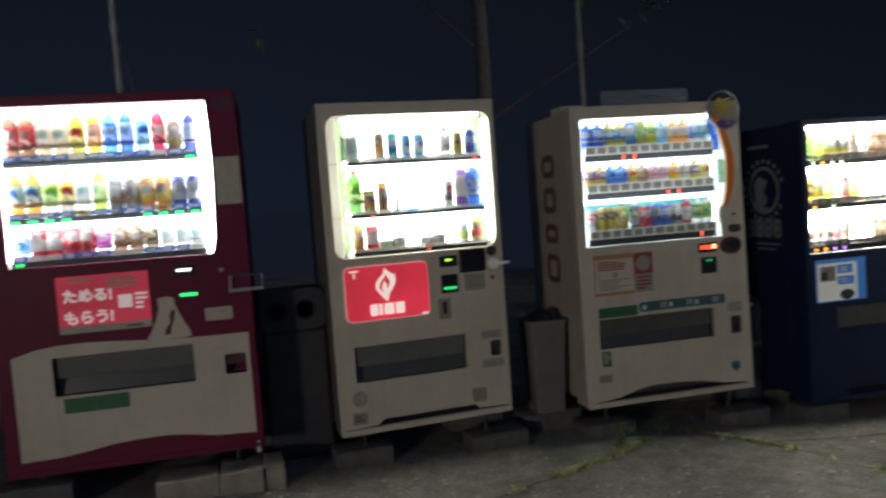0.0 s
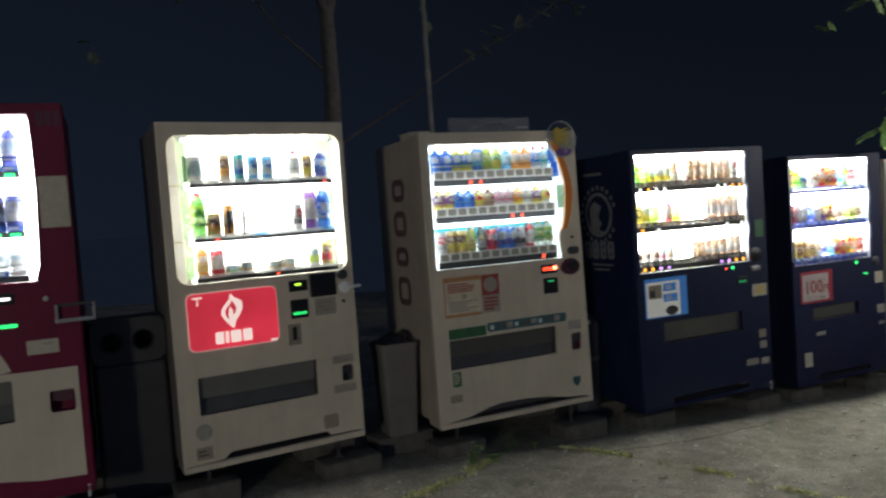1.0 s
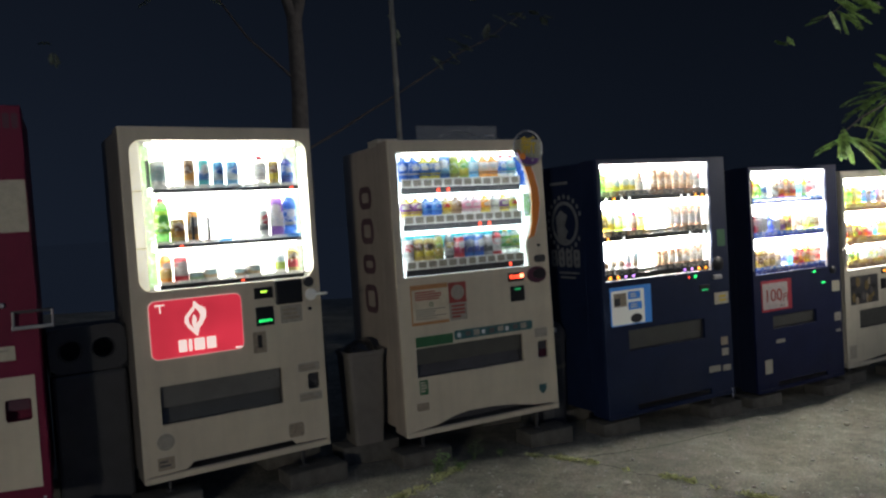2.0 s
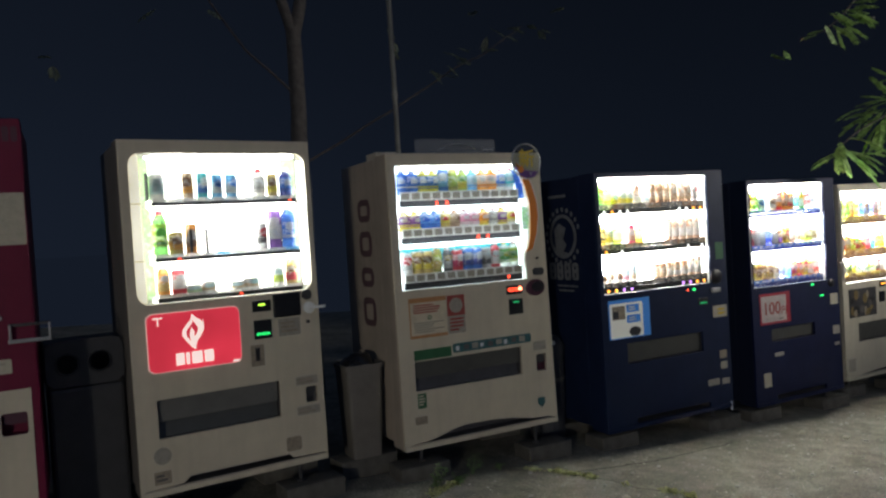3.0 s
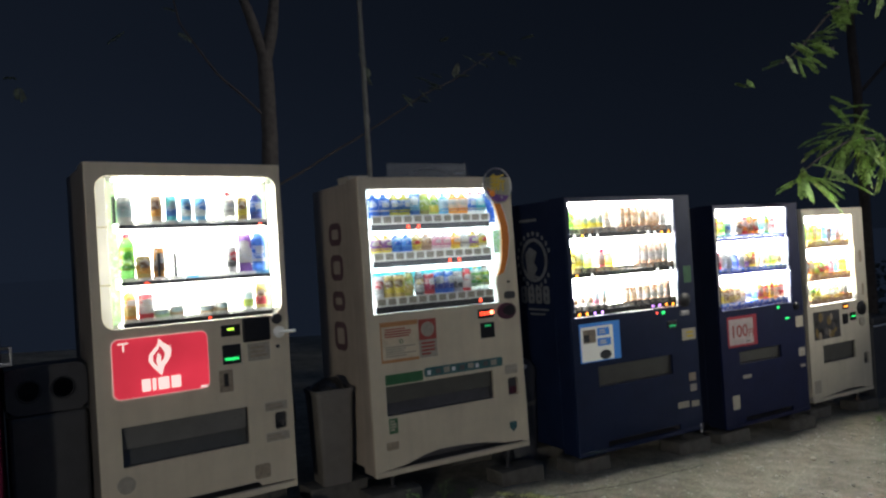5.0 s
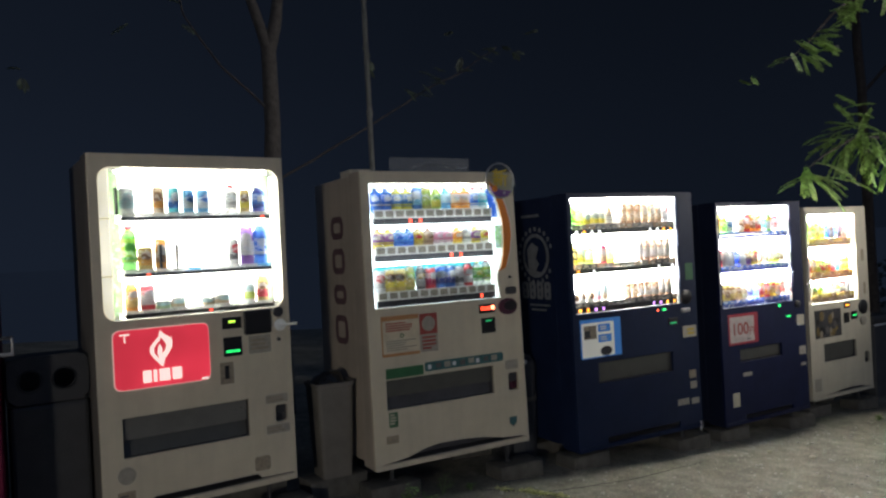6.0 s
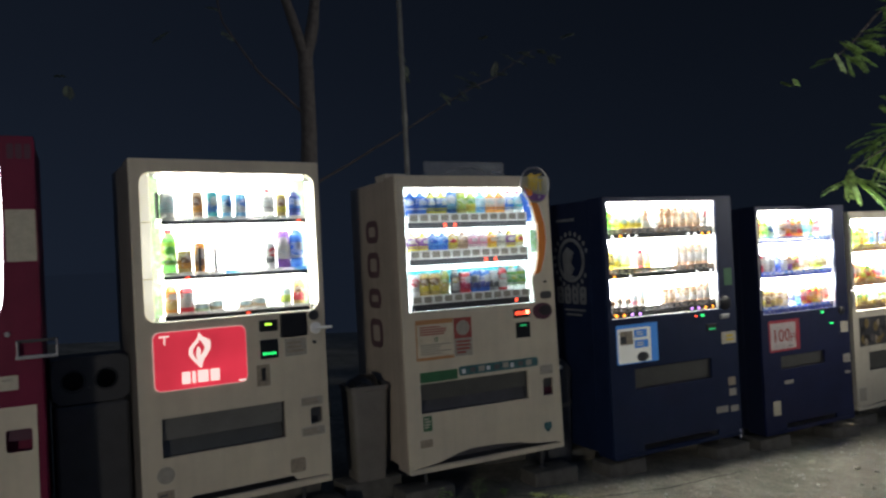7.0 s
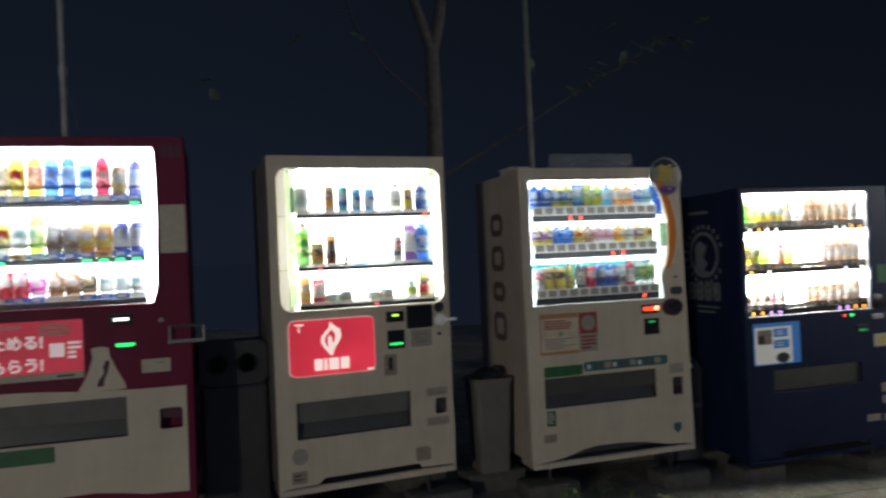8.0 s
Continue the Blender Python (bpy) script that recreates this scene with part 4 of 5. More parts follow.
    part("dot", plate(round_pts(0.365, 1.715, 0.022), [], -0.036, -0.0325), ORANGE_BAND, topper)
    # vertical word on the flank, as plain shapes
    flank = -ARC["w"] / 2 + 0.004
    for z0, z1, y0, y1 in ((1.43, 1.58, 0.35, 0.57), (1.20, 1.37, 0.35, 0.57), (1.00, 1.13, 0.35, 0.57), (0.74, 0.93, 0.35, 0.57)):
        bm = plate(rounded(y0, z0, y1, z1, 0.06, 4), [rounded(y0 + 0.048, z0 + 0.042, y1 - 0.048, z1 - 0.042, 0.02, 3)], 0, 0.0015)
        bmesh.ops.rotate(bm, verts=bm.verts, cent=(0, 0, 0), matrix=Matrix.Rotation(radians(90), 3, "Z"))
        bmesh.ops.translate(bm, verts=bm.verts, vec=(flank - 0.0004, 0, 0))
        part("flank_mark", bm, FLANK_MAROON, ob, "dark maroon block mark")
    return ob


arc_machine()

# dark navy machine with bright backlight
NAVY_BIG = dict(wide=1.04, tall=1.2, short="navy coffee vending machine", x=3.145, y=-0.101, z=-0.028, yaw=-1.71, w=1.245, h=1.835, d=0.70, paint=NAVY, side=NAVY,
    label="dark navy vending machine with dazzling white display of coffee cans", lit=LIT_WHITE, tube_y=0.052, tube=TUBE_WARM, rail=NAVY, open=0.06, flap=FLAP_DARK,
    win=RECT(-0.585, 0.974, 0.455, 1.800), pick=(-0.405, 0.335, 0.466, 0.612), cut=RECT(-0.35, 0.030, 0.38, 0.070),
    shelves=[1.540, 1.256, 0.980], span=(-0.555, 0.450), strip=0.070, strip_mat=BLACK, tags=[TIN["dark"], CHARCOAL, TIN["dark"], TIN["brown"], TIN["dark"]], tag_print=True, print_mat=LABEL_GREY,
    leds=["w o w w - - - - - - w w o o", "o - w - - - - - - - - w - w", "o o p p - - - - - - p p o o"],
    rows=["b:lime:green:.17 b:white:lime:.15 s:white:yellow:.11 c:white:yellow:.12 s:white:yellow:.12 a:brown:white:.2 b:white:white:.1 s:brown:tan:.16 s:brown:tan:.16 s:brown:tan:.16 s:cocoa:tan:.16 s:cocoa:tan:.16 s:cocoa:tan:.16 s:silver:grey:.16",
          "b:dark:yellow:.16 c:white:yellow:.14 b:white:lime:.15 b:white:white:.16 s:crimson:tan:.14 b:white:yellow:.14 - - - s:cocoa:silver:.165 s:cocoa:silver:.165 s:cocoa:silver:.165 s:cocoa:silver:.165 s:cocoa:silver:.16",
          "s:tan:white:.08 s:tan:white:.09 s:tan:white:.09 s:white:pink:.12 s:white:tan:.14 - - s:brown:tan:.12 s:brown:tan:.12 s:brown:silver:.125 s:brown:silver:.125 s:brown:silver:.125 s:cocoa:grey:.14 s:cocoa:grey:.14"])


def navy_machine():
    ob = vending(NAVY_BIG)
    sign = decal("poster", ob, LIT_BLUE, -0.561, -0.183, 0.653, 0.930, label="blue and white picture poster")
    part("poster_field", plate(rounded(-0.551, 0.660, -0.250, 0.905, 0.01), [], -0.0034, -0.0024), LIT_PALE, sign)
    part("picture", box(-0.530, -0.415, -0.0044, -0.0035, 0.79, 0.885), LABEL_TAN, sign)
    part("picture", box(-0.525, -0.475, -0.0054, -0.0045, 0.80, 0.85), CHARCOAL, sign)
    part("picture", box(-0.400, -0.285, -0.0044, -0.0035, 0.835, 0.890), LIT_BLUE, sign)
    part("picture", box(-0.400, -0.275, -0.0044, -0.0035, 0.760, 0.815), LIT_BLUE, sign)
    part("picture", plate(round_pts(-0.33, 0.695, 0.055, 16, 0.034), [], -0.0044, -0.0035), CHARCOAL, sign)
    part("picture", plate(round_pts(-0.47, 0.71, 0.05, 16, 0.045), [], -0.0044, -0.0035), LIT_PALE, sign)
    bars(sign, WHITE_PRINT, -0.38, -0.29, 0.845, 0.88, 2, y=-0.0046, seed=31)
    bars(sign, WHITE_PRINT, -0.38, -0.29, 0.77, 0.805, 2, y=-0.0046, seed=32)
    part("lamp", box(0.250, 0.278, -0.008, -0.0005, 0.932, 0.950, bevel=0.004), LED_GREEN, ob)
    part("lamp", box(0.195, 0.205, -0.006, -0.0005, 0.935, 0.945), LED_RED, ob)
    display(ob, 0.300, 0.400, 0.815, 0.870, LED_DIM_GREEN, 0.3)
    knob(ob, 0.500, 1.02, 0.055, BLACK, "coin_dial")
    part("chute", box(0.44, 0.53, -0.018, -0.0005, 0.90, 0.935, bevel=0.006), STEEL, ob)
    decal("label_plate", ob, TAPE, 0.452, 0.600, 0.706, 0.795)
    bars(ob, YELLOW_PRINT, 0.50, 0.585, 0.72, 0.78, 2, seed=33)
    decal("label_plate", ob, LABEL_TAN, 0.500, 0.572, 0.385, 0.448)
    decal("label_plate", ob, LABEL_GREY, 0.505, 0.575, 0.305, 0.360)
    decal("label_plate", ob, LABEL_GREY, 0.362, 0.482, 0.190, 0.238)
    decal("label_plate", ob, LABEL_GREY, 0.510, 0.592, 0.184, 0.230)
    decal("green_label", ob, GREEN_LABEL, 0.511, 0.592, 1.150, 1.280)
    part("corner_tab", box(0.590, 0.602, -0.006, -0.001, -0.03, 0.04), PALE_PRINT, ob)
    # round mark and words on the flank, as plain shapes
    flank = -NAVY_BIG["w"] / 2 + 0.004

    def on_flank(name, outer, holes, mat=FLANK_PRINT):
        bm = plate(outer, holes, 0, 0.0015)
        bmesh.ops.rotate(bm, verts=bm.verts, cent=(0, 0, 0), matrix=Matrix.Rotation(radians(90), 3, "Z"))
        bmesh.ops.translate(bm, verts=bm.verts, vec=(flank - 0.0004, 0, 0))
        return part(name, bm, mat, ob)

    cy, cz = 0.40, 1.40
    on_flank("ring_mark", round_pts(cy, cz, 0.165, 26, 0.165), [round_pts(cy, cz, 0.135, 26, 0.14)])
    on_flank("centre_mark", [(0.33, 1.27), (0.40, 1.29), (0.36, 1.34), (0.40, 1.38), (0.36, 1.46), (0.44, 1.50), (0.50, 1.45), (0.49, 1.30), (0.44, 1.26)], [])
    for k in range(19):
        a = radians(160 - k * 17)
        on_flank("print_block", rounded(cy + 0.200 * math.cos(a) - 0.013, cz + 0.200 * math.sin(a) - 0.016, cy + 0.200 * math.cos(a) + 0.013, cz + 0.200 * math.sin(a) + 0.016, 0.005, 2), [])
    for k in range(4):
        y0 = 0.235 + 0.092 * k
        on_flank("word_block", rounded(y0, 1.075, y0 + 0.076, 1.205, 0.022, 3), [rounded(y0 + 0.030, 1.098, y0 + 0.046, 1.128, 0.006, 2), rounded(y0 + 0.030, 1.152, y0 + 0.046, 1.182, 0.006, 2)])
    on_flank("print_bar", RECT(0.25, 1.025, 0.50, 1.038), [])
    on_flank("print_bar", RECT(0.30, 0.99, 0.48, 1.003), [])
    on_flank("print_bar", RECT(0.34, 1.69, 0.56, 1.71), [])
    return ob


navy_machine()

HUNDRED = dict(tag_print=True, short="dark blue hundred yen vending machine", x=4.646, y=-0.088, z=-0.112, yaw=-1.36, w=1.10, h=1.835, d=0.70, paint=ROYAL, side=MIDNIGHT,
    label="dark blue vending machine with white display and hundred yen sign", lit=LIT_COOL, tube_y=0.052, tube=TUBE_WARM, rail=ROYAL, open=0.06, flap=FLAP_DARK,
    win=RECT(-0.512, 0.962, 0.405, 1.800), pick=(-0.335, 0.205, 0.508, 0.612), cut=RECT(-0.30, 0.030, 0.32, 0.066),
    shelves=[1.535, 1.252, 0.966], span=(-0.470, 0.400), strip=0.050, strip_mat=COL["navy"], tags=[COL["blue"], COL["sky"], COL["blue"]],
    leds=["- - - - - - - - - - - -"] * 3,
    rows=["b:yellow:olive:.2 b:olive:green:.19 c:aqua:white:.12 b:white:white:.16 c:tan:white:.13 c:red:orange:.16 c:orange:brown:.17 c:orange:red:.15 b:teal:white:.16 a:green:white:.2 b:red:white:.2 b:white:white:.16",
          "c:red:crimson:.15 c:grey:silver:.15 c:grey:silver:.15 b:blue:navy:.16 c:grey:white:.12 a:brown:purple:.15 c:yellow:brown:.15 b:white:cocoa:.15 b:cocoa:white:.15 b:white:lime:.16 b:cocoa:lime:.15 b:brown:white:.15",
          "c:gold:yellow:.15 c:gold:brown:.15 a:brown:gold:.16 c:tan:gold:.14 a:tan:white:.14 b:navy:white:.16 b:white:sky:.14 c:orange:red:.15 c:red:orange:.13 c:yellow:gold:.16 a:orange:white:.15 b:red:cocoa:.17"])


PALE_FIELD = material("faded_sign_paper", (0.52, 0.46, 0.45), 0.7, vary=0.15, scale=14)


def hundred_machine():
    ob = vending(HUNDRED)
    sign = decal("price_sign", ob, RED_PAPER, -0.466, -0.100, 0.655, 0.908, label="red and white price sign")
    part("sign_field", box(-0.450, -0.150, -0.0034, -0.0024, 0.673, 0.885), PALE_FIELD, sign)
    lettering("100", 0.145, sign, INK_RED, -0.435, -0.0045, 0.735, bold=0.001)
    lettering("円", 0.07, sign, INK_RED, -0.215, -0.0045, 0.735, bold=0.001)
    bars(sign, INK, -0.25, -0.17, 0.685, 0.70, 1, y=-0.0036, seed=41)
    part("lamp", box(0.180, 0.208, -0.008, -0.0005, 0.925, 0.943, bevel=0.004), LED_GREEN, ob)
    part("lamp", box(0.285, 0.330, -0.008, -0.0005, 0.826, 0.838, bevel=0.003), LED_GREEN, ob)
    knob(ob, 0.44, 0.93, 0.035, BLACK, "coin_dial")
    decal("label_plate", ob, TAPE, 0.425, 0.525, 0.740, 0.834)
    decal("label_plate", ob, LABEL_GREY, 0.440, 0.530, 0.482, 0.555)
    decal("label_plate", ob, LABEL_GREY, 0.455, 0.520, 0.385, 0.410)
    decal("label_plate", ob, LABEL_GREY, -0.312, -0.205, 0.385, 0.415)
    decal("label_plate", ob, TAPE, -0.455, -0.370, 0.148, 0.262)
    part("trim_strip", box(-0.545, -0.535, -0.004, -0.0005, 1.0, 1.78), STEEL, ob)
    return ob


hundred_machine()

LAST = dict(short="grey-cream vending machine", x=6.094, y=0.113, z=-0.156, yaw=-1.16, w=0.995, h=1.83, d=0.70, paint=GREY_ENAMEL, side=GREY_ENAMEL,
    label="grey-cream slim vending machine with lit bottles under tree leaves", open=0.06, flap=FLAP_DARK, lit=LIT_WHITE, tube_y=0.052, tube=TUBE_WARM,
    win=RECT(-0.445, 0.905, 0.318, 1.762), pick=(-0.288, 0.233, 0.345, 0.517),
    cut=[(-0.36, 0.030), (0.43, 0.030), (0.33, 0.042), (0.233, 0.052), (0.1, 0.056), (-0.004, 0.052), (-0.16, 0.040), (-0.28, 0.034)],
    ret=(0.372, 0.262, 0.452, 0.375), shelves=[1.452, 1.134, 0.915], span=(-0.385, 0.300), strip=0.075, strip_mat=COL["cocoa"], tags=[COL["gold"], COL["tan"], COL["cocoa"]],
    leds=["- - - - - - - - -"] * 3,
    rows=["b:green:lime:.22 b:lime:green:.2 c:orange:gold:.18 b:yellow:lime:.2 b:blue:sky:.2 c:tan:grey:.16 b:blue:white:.2 a:pink:cocoa:.21 b:grey:cocoa:.21",
          "c:orange:red:.15 c:orange:gold:.16 c:yellow:lime:.14 c:green:red:.14 c:yellow:orange:.12 b:pink:red:.17 b:sky:teal:.16 b:yellow:gold:.2 b:lime:orange:.19",
          "c:grey:white:.1 c:lime:gold:.12 c:lime:yellow:.12 b:white:white:.13 b:white:grey:.12 a:green:white:.15 a:green:white:.14 c:red:grey:.14 c:grey:white:.12"])


def last_machine():
    ob = vending(LAST)
    poster = decal("poster", ob, CHARCOAL, -0.415, 0.0, 0.578, 0.845, label="dim yellowish picture poster behind glass")
    rnd = random.Random(5)
    for k in range(15):
        x, z = rnd.uniform(-0.38, -0.05), rnd.uniform(0.60, 0.80)
        part("picture", plate(round_pts(x, z, rnd.uniform(0.018, 0.04), 9, rnd.uniform(0.02, 0.05)), [], -0.0036 - 0.0004 * k, -0.0024 - 0.0004 * k), (OCHRE, LABEL_TAN, BLACK, INK, OCHRE)[k % 5], poster)
    part("bill_slot", box(0.045, 0.130, -0.010, -0.0005, 0.690, 0.790, bevel=0.005), BLACK, ob)
    display(ob, 0.060, 0.150, 0.835, 0.890, LED_ORANGE, 0.5)
    display(ob, 0.170, 0.270, 0.715, 0.795, LED_GREEN, 0.5)
    knob(ob, 0.371, 0.824, 0.072, BLACK, "coin_dial")
    knob(ob, 0.365, 0.690, 0.048, LABEL_GREY, "round_plate")
    decal("label_plate", ob, LABEL_TAN, 0.385, 0.435, 1.28, 1.40, 0.02)
    decal("label_plate", ob, LABEL_TAN, 0.405, 0.440, 0.95, 1.07, 0.015)
    decal("label_plate", ob, LABEL_GREY, -0.46, -0.36, 0.08, 0.20)
    lever = part("lever", tube([((-0.595, -0.05, 1.085), 0.008), ((-0.590, -0.05, 1.105), 0.009), ((-0.50, -0.045, 1.118), 0.009), ((-0.41, -0.02, 1.13), 0.009), ((-0.40, 0.0, 1.13), 0.009)], 8), STEEL, ob, "bright steel locking lever")
    part("trim_strip", box(-0.488, -0.476, -0.008, -0.0005, 0.95, 1.80, bevel=0.002), STEEL, ob)
    return ob


last_machine()


# ---- supports ----
def block(x, y, length, depth, z0, z1, yaw, label, mat=CONCRETE):
    bm = box(-length / 2, length / 2, -depth / 2, depth / 2, 0, z1 - z0, bevel=0.006, segs=2)
    bmesh.ops.subdivide_edges(bm, edges=bm.edges, cuts=2, use_grid_fill=True)
    for v in bm.verts:
        if v.co.z > 0.002:
            v.co += 0.004 * noise.noise_vector((v.co * 22) + Vector((x * 3, y, 0)))
    ob = smooth(part("concrete_block", bm, mat), 50)
    ob.matrix_basis = pose(x, y, z0, 0, 0, yaw)
    return tagged(ob, label, "concrete block", "blocks under the machines")


for c in (RED, FIRE, ARC, NAVY_BIG, HUNDRED, LAST):
    for sx in (-1, 1):
        for fy in (0.09, c["d"] - 0.12):
            p = machine_pose(c) @ Vector((sx * (c["w"] / 2 - 0.14), fy, 0))
            if c is RED and sx > 0 and fy < 0.2:
                for bx, bl, turn in ((-1.31, 0.30, 1), (-1.045, 0.215, -1), (-0.885, 0.095, 2)):
                    block(bx, p.y - 0.06, bl, 0.25, ground_z(bx) - 0.012, block_top(c, p.x), turn, "pale weathered concrete block lifting the crimson machine", CONCRETE_PALE)
                continue
            bx = p.x + (0.05 if sx > 0 else -0.02)
            front = {"crimson": -0.06, "cream v": -0.01}.get(c["short"][:7], 0.02) if fy < 0.2 else 0
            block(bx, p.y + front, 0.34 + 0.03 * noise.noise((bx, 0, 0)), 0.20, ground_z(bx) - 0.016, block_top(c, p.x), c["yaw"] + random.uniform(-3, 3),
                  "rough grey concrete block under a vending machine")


# ---- bins between the machines ----
def holed_bin():
    z0 = ground_z(-0.715)
    ob = root("recycling_bin", pose(-0.715, 0.34, z0, 0, 0, 2), "dark grey recycling bin with two round openings between machines", "bin")
    part("body", box(-0.180, 0.180, -0.15, 0.15, 0.0, 0.74, bevel=0.02), CHARCOAL, ob)
    holes = [round_pts(x, 0.862, 0.048, 22) for x in (-0.085, 0.07)]
    lid = part("lid", plate(rounded(-0.185, 0.745, 0.185, 0.985, 0.06), holes, -0.155, -0.145), CHARCOAL, ob)
    part("lid_box", tray(-0.180, 0.180, 0.747, 0.970, -0.1445, 0.15, 0.004), CHARCOAL, lid)
    for x in (-0.085, 0.07):
        part("opening_rim", plate(round_pts(x, 0.862, 0.060, 22), [round_pts(x, 0.862, 0.049, 22)], -0.160, -0.1555), BLACK, lid)


holed_bin()


def grey_bin():
    x, y = 0.852, 0.34
    ob = root("waste_bin", pose(x, y, ground_z(x) + 0.12, 0, 0, -2), "grey tapered plastic waste bin with black bag bulging over rim", "bin")
    bm = bmesh.new()
    n = 4
    def ring(s, z):
        return [bm.verts.new((px * s, pz * s, z)) for px, pz in rounded(-0.122, -0.122, 0.122, 0.122, 0.03, n)]
    loops = [ring(0.78, 0), ring(0.80, 0.01), ring(1.0, 0.56), ring(1.06, 0.565), ring(1.06, 0.59), ring(0.97, 0.59), ring(0.95, 0.54), ring(0.78, 0.05)]
    for p, q in zip(loops, loops[1:]):
        for k in range(len(p)):
            bm.faces.new((p[k], p[(k + 1) % len(p)], q[(k + 1) % len(p)], q[k]))
    bm.faces.new(loops[0][::-1])
    bm.faces.new(loops[-1])
    smooth(part("tub", bm, BIN_GREY, ob))
    bag = bmesh.new()
    bmesh.ops.create_icosphere(bag, subdivisions=4, radius=0.116)
    for v in bag.verts:
        v.co = Vector((v.co.x, v.co.y, v.co.z * 0.8)) * (1 + 0.22 * noise.noise(v.co * 13)) + Vector((0, 0, 0.56))
    smooth(part("bag", bag, BAG, ob, "black plastic bag"), 80)
    block(x, y, 0.39, 0.19, ground_z(x) - 0.012, ground_z(x) + 0.12, 3, "low concrete block under the grey waste bin")


grey_bin()


def dark_bin():
    x, y = 2.37, 0.42
    ob = root("recycling_bin", pose(x, y, ground_z(x), 0, 0, 0), "dark plastic recycling bin in the gap between machines", "bin")
    part("body", lathe([(0.125, 0), (0.13, 0.01), (0.150, 0.62), (0.156, 0.625), (0.156, 0.66), (0.148, 0.66)], 20), BIN_DARK, ob)
    smooth(part("lid", lathe([(0.158, 0.661), (0.158, 0.70), (0.12, 0.76), (0.06, 0.78)], 20), BIN_DARK, ob))
    part("band", lathe([(0.1465, 0.44), (0.1485, 0.44), (0.1495, 0.47), (0.1475, 0.47)], 20), BIN_GREY, ob)
    part("badge", plate(round_pts(-0.02, 0.735, 0.014), [], -0.165, -0.15), WHITE_PRINT, ob)


dark_bin()


def side_bin():
    x, y = 7.35, 0.55
    ob = root("recycling_bin", pose(x, y, ground_z(x), 0, 0, 0), "dark recycling bin beside the last machine", "bin")
    part("body", box(-0.18, 0.18, -0.16, 0.16, 0, 0.80, bevel=0.02), BIN_DARK, ob)
    part("lid", box(-0.19, 0.19, -0.17, 0.17, 0.802, 0.90, bevel=0.03), CHARCOAL, ob)
    part("edge_trim", box(-0.19, 0.19, -0.174, -0.1705, 0.79, 0.806), PALE_PRINT, ob)


side_bin()


# topper panel on the arc machine
def acrylic_panel():
    ob = root("sign_holder", machine_pose(ARC) @ pose(0, 0.05, ARC["h"]), "clear acrylic sign holder lying on top of a vending machine", "sign holder")
    part("panel", box(-0.36, 0.225, 0.0, 0.006, 0.0, 0.095, bevel=0.002), HAZY, ob)
    part("foot", box(-0.36, 0.225, 0.0065, 0.10, 0.0, 0.006, bevel=0.002), HAZY, ob)
    part("wire", tube([((-0.20 + 0.03 * k, -0.004, 0.030 + 0.030 * math.sin(math.pi * k / 9)), 0.0025) for k in range(10)], 6), STEEL, ob)
    part("clip", box(0.13, 0.205, -0.004, -0.0008, 0.028, 0.036), STEEL, ob)
    box2 = root("junction_box", machine_pose(ARC) @ pose(-0.46, 0.40, ARC["h"] - 0.006), "small grey junction box on top of a vending machine", "junction box")
    part("body", box(-0.07, 0.07, -0.12, 0.06, 0, 0.04, bevel=0.006), GREY_ENAMEL, box2)
    part("cover", box(-0.073, 0.073, -0.123, 0.063, 0.0405, 0.05, bevel=0.004), GREY_ENAMEL, box2)


acrylic_panel()


# ---- poles ----
def pipe_pole(x, y, top, r, label, wire=False, mat=GALV):
    z0 = ground_z(x)
    ob = root("pole", pose(x, y, z0 - 0.02), label, "pole")
    smooth(part("shaft", tube([((0, 0, 0), r), ((0, 0, top), r), ((0, 0, top + 0.01), r * 0.6)], 12), mat, ob))
    for z in (0.9, 2.55, 4.0):
        smooth(part("joint", tube([((0, 0, z), r * 1.25), ((0, 0, z + 0.05), r * 1.25)], 12), mat, ob))
    if wire:
        part("stay_wire", tube([((0.0, -r, 2.6), 0.002), ((0.06, -0.03, 2.3), 0.002), ((0.14, -0.06, 1.9), 0.002)], 6), GALV, ob)


pipe_pole(-1.592, 0.8, 5.2, 0.019, "thin galvanised pipe pole in lit colour behind the crimson machine", True, GALV_LIT)
pipe_pole(1.458, 0.8, 5.4, 0.018, "thin galvanised pipe pole behind a cream machine")
pipe_pole(7.62, 0.9, 1.75, 0.022, "short grey post beside the last machine")


# ---- unseen street lamp that lights the lot from behind, and the added leaf lamp ----
def unseen_lamp(place):
    x, y, top = place[0], place[1] - 0.6, place[2] - ground_z(place[0])
    ob = root("unseen_lamp", pose(x, y, ground_z(x)), "unseen grey lamp on a steel pole beside the lot", "street lamp", "street lamps of the lot")
    smooth(part("pole", tube([((0, 0, -0.05), 0.075), ((0, 0, 1.6), 0.06), ((0, 0, top + 0.2), 0.045), ((0, 0.1, top + 0.35), 0.04), ((0, 0.4, top + 0.42), 0.035)], 12), GALV, ob))
    part("head", box(-0.12, 0.12, 0.35, 0.85, top + 0.40, top + 0.48, bevel=0.02), CHARCOAL, ob)
    part("lens", box(-0.09, 0.09, 0.42, 0.80, top + 0.385, top + 0.399), glow("lamp_lens", (1.0, 0.93, 0.84), 6.0), ob)


unseen_lamp(LAMP_WEST)
unseen_lamp(LEAF_LAMP)


